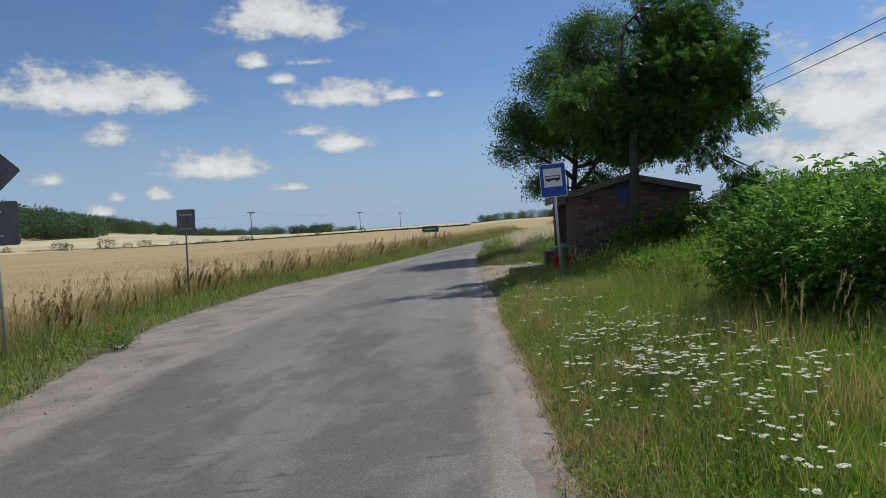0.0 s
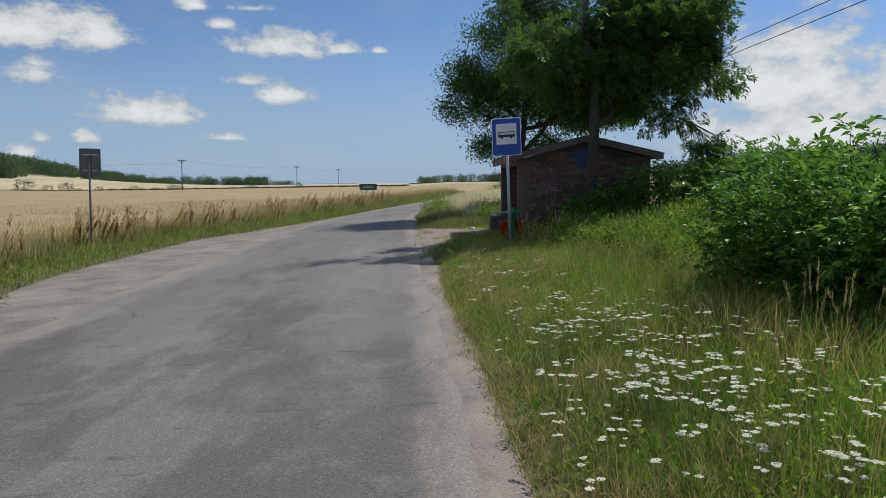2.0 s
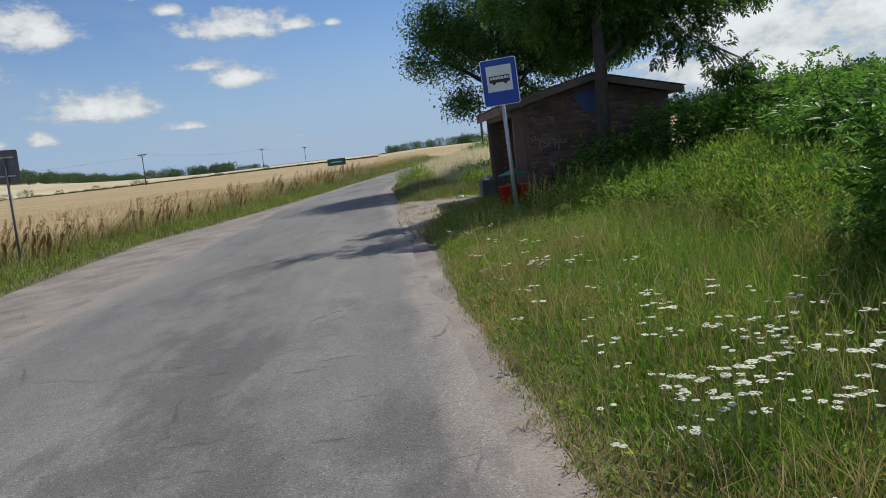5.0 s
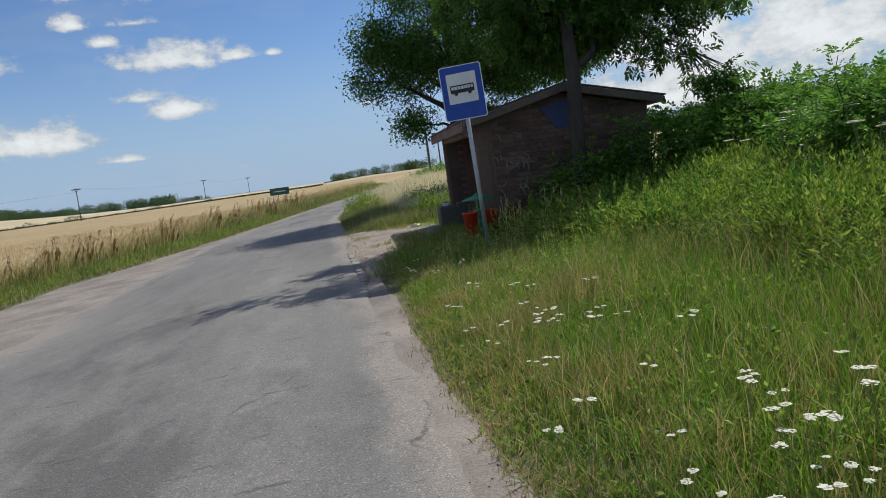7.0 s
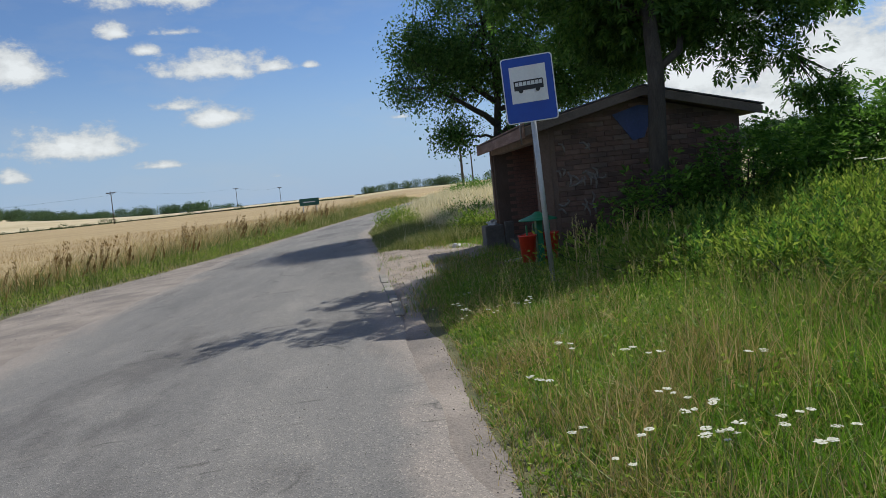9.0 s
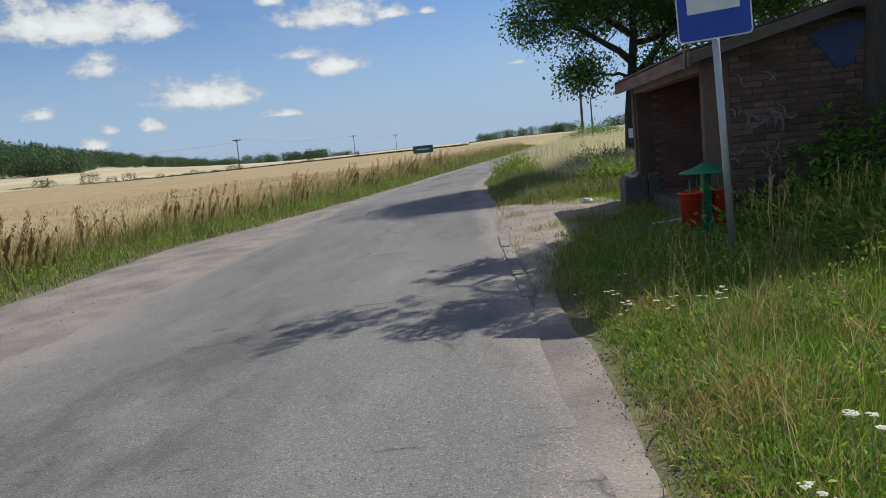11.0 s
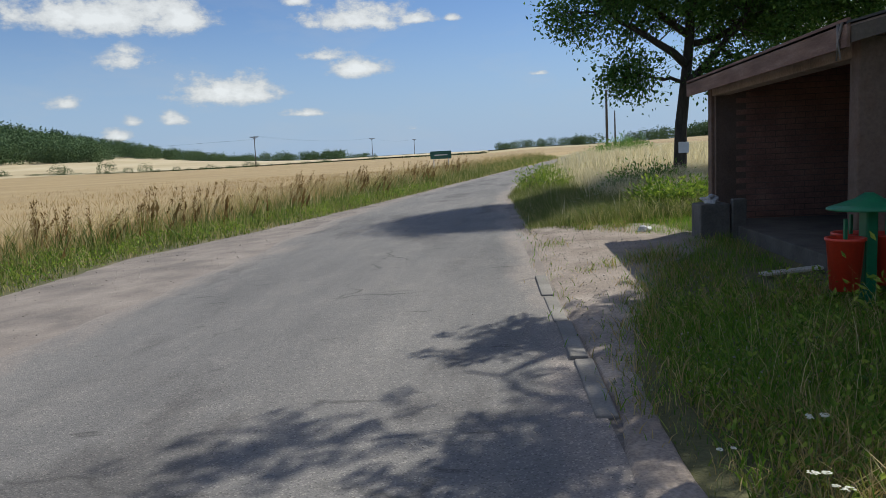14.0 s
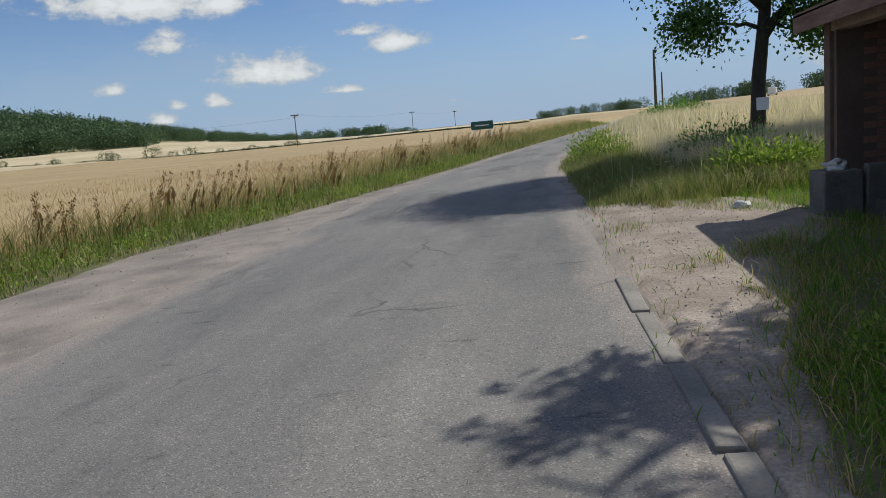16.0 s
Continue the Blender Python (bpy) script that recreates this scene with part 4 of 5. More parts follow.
def crumbs(name, x, y, size, material, label, lift=0.0):
    """Small stones and clods: flattened eight-sided lumps."""
    n = len(x)
    z = lie(x, y) + lift
    a = rng.uniform(0, 6.28, n)
    ax, ay = np.cos(a) * size, np.sin(a) * size
    q = rng.uniform(0.5, 1.0, n)
    o_ = np.stack([x, y, z], -1)
    pts = [np.stack([ax, ay, 0 * ax], -1), np.stack([-ay * q, ax * q, 0 * ax], -1), np.stack([-ax, -ay, 0 * ax], -1), np.stack([ay * q, -ax * q, 0 * ax], -1), np.stack([0.2 * ax, 0.2 * ay, size * 0.75], -1), np.stack([0 * ax, 0 * ay, -size * 0.5], -1)]
    v = np.stack([o_ + p for p in pts], 1).reshape(-1, 3)
    o = (np.arange(n) * 6)[:, None]
    f = np.stack([o + t_ for t_ in ([0, 1, 4], [1, 2, 4], [2, 3, 4], [3, 0, 4], [1, 0, 5], [2, 1, 5], [3, 2, 5], [0, 3, 5])], 1).reshape(-1, 3)
    return tagged(new(name, mesh_from(name, v, f, material)), label, "gravel", kind="stuff")


M_CLOD = leafy("dark_clods", [(0.0, (0.05, 0.04, 0.03)), (0.6, (0.10, 0.08, 0.06)), (1.0, (0.20, 0.17, 0.14))], 0.0, 0.95)
M_STONE = leafy("loose_stones", [(0.0, (0.16, 0.14, 0.13)), (0.6, (0.28, 0.25, 0.22)), (1.0, (0.45, 0.42, 0.38))], 0.0, 0.9)
y = rng.uniform(2.5, 15.0, 800)
crumbs("clods", edge(GRASS_R, y) + rng.normal(0.03, 0.05, len(y)), y, rng.uniform(0.003, 0.010, len(y)) * rng.uniform(0.3, 1, len(y)), M_CLOD, "dark soil crumbs and dead leaves along the grass edge", 0.015)
y = rng.uniform(5, 36, 2000)
u_ = rng.uniform(0, 1, len(y)) ** 0.7
crumbs("loose_gravel", edge(GRASS_L, y) * u_ + (edge(LEFT, y) + 0.4) * (1 - u_), y, rng.uniform(0.004, 0.02, len(y)) * rng.uniform(0.3, 1, len(y)), M_STONE, "loose stones on the gravel shoulder", 0.015)
y = rng.uniform(16.6, 24.6, 1500)
crumbs("loose_gravel", edge(RIGHT, y) + 0.2 + rng.uniform(0, 1, len(y)) * 1.3, y, rng.uniform(0.003, 0.012, len(y)), M_STONE, "small stones on the sandy waiting area", 0.066)
y = rng.uniform(2.5, 30, 1500)
crumbs("loose_gravel", rng.uniform(-5, -0.2, len(y)), y, rng.uniform(0.003, 0.007, len(y)), M_STONE, "small stone chips scattered on the road", 0.055)
# seed stalks standing over the verge
x, y = spread(2600, 0.4, 5, 2.5, 17.5)
k = off_built(x, y) & (x - edge(GRASS_R, y) > 0.35)
x, y = x[k], y[k]
blades("seed_stalks", x, y, rng.uniform(0.35, 0.65, len(x)), rng.uniform(0.0022, 0.004, len(x)), rng.uniform(0.05, 0.5, len(x)), DRY_GRASS, "thin straw seed stalks above the verge grass", "grass")

# verge beyond the shelter: green near the road, bleached further in
x, y = spread(90000, -1.2, 6.5, 24.3, 36)
k = off_built(x, y) & (rng.uniform(0, 1, len(x)) < 0.9)
x, y = x[k], y[k]
d = x - edge(GRASS_R, y)
pale = (sstep(1.2, 2.3, d) * sstep(26.2, 28.2, y) + rng.normal(0, 0.22, len(x))) > 0.62
h = (0.16 + 0.20 * sstep(0, 0.9, d)) * rng.uniform(0.6, 1.3, len(x))
blades("verge_grass", x[~pale], y[~pale], h[~pale], rng.uniform(0.006, 0.011, (~pale).sum()), rng.uniform(0.2, 1.0, (~pale).sum()), VERGE_MIX, "green grass beside the road past the shelter", "grass")
blades("bleached_grass", x[pale], y[pale], h[pale] * 1.5, rng.uniform(0.007, 0.013, pale.sum()), rng.uniform(0.05, 0.45, pale.sum()), PALE_GRASS, "tall bleached grass round the tree foot", "grass")
x, y = spread(46000, -1.5, 18, 33, 95)
k = x > edge(GRASS_R, y) + 0.1
x, y = x[k], y[k]
d = x - edge(GRASS_R, y)
gr = (d < 1.0 + rng.normal(0, 0.3, len(x)))
h = (0.3 + 0.3 * sstep(0, 1.5, d)) * rng.uniform(0.7, 1.3, len(x))
blades("verge_grass", x[gr], y[gr], h[gr], rng.uniform(0.02, 0.04, gr.sum()), rng.uniform(0.1, 0.5, gr.sum()), VERGE_MIX, "green grass along the far road edge", "grass")
blades("bleached_grass", x[~gr], y[~gr], h[~gr] * 1.35, rng.uniform(0.02, 0.04, (~gr).sum()), rng.uniform(0.05, 0.4, (~gr).sum()), PALE_GRASS, "tall bleached meadow grass", "grass")

# left verge
x, y = spread(230000, -13.5, 6, 3, 95)
d = edge(GRASS_L, y) - x
k = (d > -0.05) & (d < 4.5) & (rng.uniform(0, 1, len(x)) < 1.4 - y / 110)
x, y, d = x[k], y[k], d[k]
g = clump(x, y, 0.8, 2)
dry = sstep(1.7, 3.1, d) + 1.0 * g + rng.normal(0, 0.2, len(x)) + 0.4 * np.exp(-np.maximum(d, 0) / 0.25) > 0.72
h = (0.12 + 0.30 * sstep(0.1, 1.3, d) + 0.30 * sstep(1.5, 2.6, d)) * rng.uniform(0.6, 1.4, len(x)) * (1 + 0.45 * g)
w = rng.uniform(0.008, 0.016, len(x)) * (1 + y / 40)
blades("verge_grass", x[~dry], y[~dry], h[~dry], w[~dry], rng.uniform(0.1, 0.7, (~dry).sum()), VERGE_MIX, "green grass strip along the far side of the road", "grass")
blades("dry_grass", x[dry], y[dry], h[dry] * 1.15, w[dry] * 0.8, rng.uniform(0.15, 1.0, dry.sum()), DRY_GRASS, "straw-coloured tall grass at the field edge", "grass", wind=0.25)
x, y = spread(16000, -13, 4, 5, 60)
d = edge(GRASS_L, y) - x
k = (d > 1.3) & (d < 3.8) & (clump(x, y, 1.1, 61) + rng.normal(0, 0.1, len(x)) > 0.2)
x, y = x[k], y[k]
blades("plume_grass", x, y, rng.uniform(0.65, 1.1, len(x)), rng.uniform(0.010, 0.018, len(x)) * (1 + y / 50), rng.uniform(0.05, 0.35, len(x)), DRY_GRASS, "leaning straw plumes along the field edge", "grass", 0.25, wind=0.38)

# ripe grain: a thick canopy with ears standing out of it
M_CANOPY = two_scale("grain_canopy", [(0.3, (0.31, 0.22, 0.11)), (0.5, (0.37, 0.268, 0.135)), (0.7, (0.43, 0.32, 0.17))], 9, 0.09, 0.9, bump_d=0.12, amount=0.45, coord="pos")


ysf = np.concatenate([np.arange(-10, 60, 0.7), np.arange(60, 130, 3.0), np.arange(130, 262, 8.0)])
u = np.concatenate([[0, 0.001], np.linspace(0.004, 0.1, 24), np.linspace(0.11, 1, 40)])
xe = edge(GRASS_L, np.minimum(ysf, 200)) - 3.4
X = xe[:, None] * (1 - u) + (-420.0) * u
Y = np.repeat(ysf[:, None], len(u), 1)
wz = np.array([[noise.noise(Vector((a / 2.5, b / 2.5, 1))) * 0.05 + noise.noise(Vector((a / 14, b / 14, 6))) * 0.06 for a, b in zip(ra, rb)] for ra, rb in zip(X, Y)])
Z = lie(X, Y) + 0.46 + wz
Z[:, 0] = lie(X[:, 0], Y[:, 0]) - 0.05
nk = len(u)
i, j = np.meshgrid(np.arange(len(ysf) - 1), np.arange(nk - 1), indexing="ij")
a = (i * nk + j).ravel()
tagged(new("grain_field", mesh_from("grain_field", np.stack([X, Y, Z], -1).reshape(-1, 3), np.stack([a, a + nk, a + nk + 1, a + 1], 1), M_CANOPY, True)), "wide field of ripe golden grain", "grain field", kind="stuff")
x, y = spread(120000, -36, -2, 6, 80)
d = edge(GRASS_L, y) - 3.4 - x
k = (d > -0.5) & (rng.uniform(0, 1, len(x)) < np.clip(1.25 - d / 22, 0.12, 1))
x, y, d = x[k], y[k], d[k]
blades("grain_stalks", x, y, rng.uniform(0.42, 0.66, len(x)) + 0.10 * clump(x, y, 3), rng.uniform(0.012, 0.025, len(x)) * (1 + np.hypot(x, y) / 40), rng.uniform(0.05, 0.35, len(x)), WHEAT, "ripe golden grain stalks with ears", "grain")
# field to the right, past the tree
xr = np.linspace(0, 1, 40) ** 1.6
yr = np.concatenate([np.arange(50, 120, 2.5), np.arange(120, 420, 12.0)])
X = (edge(GRASS_R, yr) + 7)[:, None] + (330 * xr)[None, :]
Y = np.repeat(yr[:, None], 40, 1)
Z = lie(X, Y) + 0.40 + 0.06 * np.sin(X * 0.7) * np.cos(Y * 0.5)
Z[0, :] -= 0.45
Z[:, 0] -= 0.45
i, j = np.meshgrid(np.arange(len(yr) - 1), np.arange(39), indexing="ij")
a = (i * 40 + j).ravel()
tagged(new("grain_field", mesh_from("grain_field", np.stack([X, Y, Z], -1).reshape(-1, 3), np.stack([a, a + 1, a + 41, a + 40], 1), M_CANOPY, True)), "pale golden field beyond the roadside tree", "grain field", kind="stuff")

# brown dock stalks at the field edge
px, py = spread(2600, -14, -4, 6, 72)
d = edge(GRASS_L, py) - px
k = (d > 1.1) & (d < 4.0) & (clump(px, py, 1.6, 8) + rng.normal(0, 0.08, len(px)) > 0.14)
px, py = px[k], py[k]
C, D, S = [], [], []
for a, b in zip(px, py):
    hh, z0 = rng.uniform(0.8, 1.3), float(lie(a, b))
    lx, ly = rng.normal(0.22, 0.13), rng.normal(0.0, 0.12)
    for q in range(70):
        t = rng.uniform(0.5, 1.0)
        C.append((a + lx * t * t + rng.normal(0, 0.022), b + ly * t + rng.normal(0, 0.022), z0 + hh * t))
        D.append((rng.normal(0, 0.6), rng.normal(0, 0.6), 1.0))
        S.append(rng.uniform(0.03, 0.075))
    for q in range(5):
        C.append((a + lx * q / 5, b + ly * q / 5, z0 + hh * 0.12 * q))
        D.append((lx, ly, 1.0))
        S.append(hh * 0.25)
tagged(new("dock_plants", leaf_mesh("dock_plants", np.array(C), np.array(D), np.array(S), DOCK, 0.35)), "brown seeding dock stalks at the field edge", "weeds", kind="stuff")


# broad-leaved herbs low in the verge
x, y = spread(95000, 0, 6.5, 2.5, 18.6)
k = off_built(x, y) & (clump(x, y, 0.6, 21) + 0.3 * clump(x, y, 0.2, 22) > -0.05) & (x - edge(GRASS_R, y) > 0.12)
x, y = x[k], y[k]
d = x - edge(GRASS_R, y)
c = np.stack([x, y, lie(x, y) + rng.uniform(0.02, 0.24, len(x)) * np.clip(d, 0.3, 1.3)], -1)
tagged(new("verge_herbs", leaf_mesh("verge_herbs", c, rng.normal(0, 1, c.shape) + [0, 0, 0.7], rng.uniform(0.018, 0.05, len(x)), LEAF_WEED, 0.5)), "small leafy herbs in the roadside grass", "weeds", kind="stuff")
x, y = spread(60000, -10, -4, 5, 45)
d = edge(GRASS_L, y) - x
k = (d > -0.15 + 0.3 * clump(x, y, 0.5, 62)) & (d < 2.0) & (clump(x, y, 0.7, 63) > -0.15)
x, y = x[k], y[k]
c = np.stack([x, y, lie(x, y) + rng.uniform(0.02, 0.3, len(x))], -1)
tagged(new("verge_herbs", leaf_mesh("verge_herbs", c, rng.normal(0, 1, c.shape) + [0, 0, 0.7], rng.uniform(0.03, 0.08, len(x)), LEAF_WEED, 0.45)), "leafy herbs in the far verge", "weeds", kind="stuff")
# upright mugwort and nettle stems
px, py = spread(2300, 1.9, 8.0, 10.4, 18.4)
k = (px > 3.0 - 0.6 * sstep(14.2, 16.0, py) + 0.35 * clump(px, py, 1.2, 31)) & off_built(px, py)
px, py = px[k], py[k]
C, D, S = [], [], []
for a_, b_ in zip(px, py):
    hh = (0.60 + 0.14 * float(sstep(2.6, 5.5, a_))) * rng.uniform(0.65, 1.25)
    lx, ly = rng.normal(0, 0.09, 2)
    n_ = 46
    t_ = np.linspace(0.12, 1.0, n_)
    an = 2.4 * np.arange(n_) + rng.uniform(0, 6.28)
    C.append(np.stack([a_ + lx * t_ * t_, b_ + ly * t_ * t_, float(lie(a_, b_)) + hh * t_], -1))
    D.append(np.stack([np.cos(an), np.sin(an), 0.15 + 1.3 * t_ * t_], -1))
    S.append((0.125 - 0.09 * t_ ** 1.3) * rng.uniform(0.7, 1.2, n_))
nettle = clump(px, py, 0.9, 35) + rng.normal(0, 0.12, len(px)) > 0.08
for sel, m_, wd, nm, lb in ((~nettle, LEAF_WEED, 0.30, "mugwort_stems", "upright yellow-green mugwort stems on the verge"), (nettle, LEAF_BUSH, 0.5, "nettle_stems", "dark green nettles among the mugwort")):
    pick = [i for i in range(len(px)) if sel[i]]
    tagged(new(nm, leaf_mesh(nm, np.concatenate([C[i] for i in pick]), np.concatenate([D[i] for i in pick]), np.concatenate([S[i] for i in pick]), m_, wd)), lb, "weeds", kind="stuff")
# tall seeding grass beside the sign post
C, D, S = [], [], []
for k in range(46):
    a_, b_ = (rng.uniform(1.55, 2.7), rng.uniform(16.0, 17.2)) if k < 30 else (rng.uniform(2.3, 3.6), rng.uniform(6.2, 7.6))
    hh, lx, ly = rng.uniform(0.5, 0.85), rng.normal(0.05, 0.1), rng.normal(0, 0.08)
    for q in range(6):
        C.append((a_ + lx * (q / 6) ** 2, b_ + ly * q / 6, float(lie(a_, b_)) + hh * q / 6))
        D.append((lx * 0.4, ly * 0.3, hh))
        S.append(hh * 0.19)
    for q in range(26):
        t_ = 0.72 + 0.28 * q / 26
        C.append((a_ + lx * t_ * t_, b_ + ly * t_, float(lie(a_, b_)) + hh * t_))
        D.append((rng.normal(0, 0.4), rng.normal(0, 0.4), 1.0))
        S.append(rng.uniform(0.02, 0.035))
tagged(new("seeding_grass", leaf_mesh("seeding_grass", np.array(C), np.array(D), np.array(S), DRY_GRASS, np.where(np.array(S) > 0.06, 0.03, 0.22)[:, None])), "tall straw grass with seed heads over the verge", "grass", kind="stuff")
# straw meadow past the oak
ysm = np.concatenate([np.arange(33.0, 60, 0.7), np.arange(60, 96, 3.0)])
um = np.linspace(0, 1, 46) ** 1.5
X = (edge(GRASS_R, ysm) + 2.6 + 1.5 * np.exp(-(ysm - 33) / 3.0))[:, None] + 60 * um[None, :]
Y = np.repeat(ysm[:, None], 46, 1)
Z = lie(X, Y) + 0.12 + np.array([[0.09 * noise.noise(Vector((a_ / 1.6, b_ / 1.6, 3))) for a_, b_ in zip(r1, r2)] for r1, r2 in zip(X, Y)])
Z[0, :] -= 0.2
Z[:, 0] -= 0.2
i, j = np.meshgrid(np.arange(len(ysm) - 1), np.arange(45), indexing="ij")
a = (i * 46 + j).ravel()
M_THATCH = two_scale("bleached_thatch", [(0.3, (0.40, 0.33, 0.19)), (0.5, (0.52, 0.44, 0.27)), (0.7, (0.60, 0.52, 0.34))], 14, 0.35, 0.9, bump_d=0.08, amount=0.5, coord="pos")
tagged(new("straw_meadow", mesh_from("straw_meadow", np.stack([X, Y, Z], -1).reshape(-1, 3), np.stack([a, a + 1, a + 47, a + 46], 1), M_THATCH, True)), "bleached straw meadow past the oak", "meadow", kind="stuff")


def branchy(path, r0, r1, sides=8, bm=None):
    n = len(path)
    return tube(path, [r0 + (r1 - r0) * (i / (n - 1)) for i in range(n)], sides, bm)


def wander(a, b, n, amount, seed):
    a, b = Vector(a), Vector(b)
    out = []
    for i in range(n + 1):
        t = i / n
        p = a.lerp(b, t)
        k = amount * math.sin(math.pi * t)
        p += Vector((noise.noise(Vector((seed, t * 3, 0))), noise.noise(Vector((seed, t * 3, 9))), 0.6 * noise.noise(Vector((seed, t * 3, 17))))) * k
        out.append(p)
    return out


def tree(name, x, y, trunk, limbs, lobes, clusters, per, leaf, spray, r_base, material, label, seed, width=0.42, droop=0.25, gap=-0.22, pairs=0):
    """A tree: trunk and limbs are paths, the crown is sprays of leaves on twigs inside uneven lobes (centre, radii, weight)."""
    r = np.random.default_rng(seed)
    z0 = float(lie(x, y))
    t = thing(name, x, y, z0, label=label, category="tree")
    wood = branchy(trunk, r_base, r_base * 0.45, 12)
    ends = [Vector(p) for p in trunk[len(trunk) // 2:]]
    for li, (a, b, w) in enumerate(limbs):
        path = wander(a, b, 6, 0.5, seed + li * 1.7)
        branchy(path, w, w * 0.3, 7, wood)
        ends += path[1:]
    wts = np.array([l[2] for l in lobes], float)
    wts /= wts.sum()
    C, D, S = [], [], []
    ends_np = np.array([tuple(e) for e in ends])
    made = 0
    while made < clusters:
        l = lobes[r.choice(len(lobes), p=wts)]
        q = r.normal(size=3)
        q /= np.linalg.norm(q)
        q *= r.uniform(0.25, 1.0) ** 0.5
        c = np.array(l[0]) + q * np.array(l[1])
        if noise.noise(Vector(c * 0.75) + Vector((seed, 0, 0))) < gap:
            continue
        made += 1
        near = ends_np[np.argmin(((ends_np - c) ** 2).sum(1))]
        if made % 2 == 0:
            branchy(wander(near, c, 3, 0.15, seed + made), 0.018, 0.005, 4, wood)
        out = c - near
        out = out / max(np.linalg.norm(out), 1e-3)
        pos = c + r.normal(0, spray, (per, 3)) * [1, 1, 0.7]
        dirs = r.normal(0, 0.7, (per, 3)) + out * 0.6 + np.array([0, 0, -droop])
        C.append(pos)
        D.append(dirs)
        S.append(r.uniform(0.6, 1.25, per) * leaf)
    part("trunk", wood, M_BARK, t, "dark rough bark")
    C, D, S = np.concatenate(C), np.concatenate(D), np.concatenate(S)
    if pairs:
        C, D, U, S = pinnate(C, D, r.normal(0, 0.45, C.shape) + [0.25, 0.2, 1.0], S, pairs)
        part("crown", leaf_mesh("crown", C, D, S, material, width, 0.25, U), None, t)
    else:
        part("crown", leaf_mesh("crown", C, D, S, material, width), None, t)
    return t


tree("ash_tree", 3.40, 18.28,
     [(0, 0, -0.3), (0.0, 0, 0.4), (0.0, 0.02, 1.4), (0.06, 0.05, 2.5), (0.12, 0.35, 3.6), (0.1, 1.2, 4.8), (0.2, 1.9, 6.0)],
     [((0.06, 0.05, 2.5), (1.6, 0.9, 4.0), 0.06), ((0.1, 0.3, 3.4), (-1.2, 2.3, 4.6), 0.045), ((0.1, 0.3, 3.3), (-1.3, 0.4, 4.2), 0.04), ((0.1, 0.9, 4.4), (-1.6, 1.4, 5.5), 0.03), ((0.2, 1.9, 6.0), (1.2, 3.0, 7.6), 0.05), ((0.1, 0.6, 4.2), (1.8, 1.9, 5.6), 0.04), ((0.8, 0.35, 3.2), (3.2, 0.9, 3.9), 0.032), ((0.9, 0.4, 3.3), (2.4, 0.7, 2.7), 0.026), ((0.1, 0.8, 4.6), (-0.5, 2.8, 6.2), 0.05), ((0.1, 0.3, 3.3), (0.6, 2.6, 3.8), 0.05)],
     [((1.7, 0.6, 3.4), (1.5, 0.75, 0.65), 2.8), ((2.0, 1.3, 4.6), (1.4, 0.9, 1.0), 3.6), ((0.9, 1.4, 4.7), (0.95, 0.9, 1.0), 2.6), ((0.5, 3.3, 4.6), (0.9, 0.8, 0.5), 0.8), ((0.1, 0.7, 3.7), (0.9, 0.6, 0.45), 1.3), ((-0.1, 2.0, 4.2), (0.7, 0.6, 0.4), 0.7), ((2.0, 2.4, 6.0), (1.35, 0.8, 1.0), 2.8), ((2.1, 2.9, 7.2), (1.35, 0.8, 0.8), 2.0), ((3.4, 1.2, 3.75), (0.45, 0.4, 0.25), 0.14), ((2.9, 0.7, 2.2), (0.45, 0.35, 0.3), 0.13), ((2.3, 0.6, 2.75), (0.6, 0.4, 0.25), 0.2), ((0.3, 1.7, 3.5), (1.0, 0.7, 0.6), 0.9), ((3.1, 1.4, 5.4), (0.5, 0.5, 0.5), 0.35),
      ((-1.35, 0.3, 4.2), (0.45, 0.22, 0.22), 0.16), ((-0.75, 0.8, 4.8), (0.5, 0.2, 0.25), 0.2), ((-0.4, 0.2, 3.9), (0.4, 0.2, 0.2), 0.14), ((-1.75, 1.4, 5.6), (0.15, 0.2, 0.14), 0.05), ((-1.5, 1.45, 5.05), (0.13, 0.14, 0.1), 0.03), ((-1.4, 2.3, 4.25), (0.45, 0.22, 0.2), 0.15), ((-0.7, 2.75, 5.0), (0.45, 0.2, 0.25), 0.17)],
     1550, 9, 0.27, 0.16, 0.155, LEAF, "tall ash tree with a leafy crown beside the shelter", 11, 0.34, 0.35, -0.28, 4)
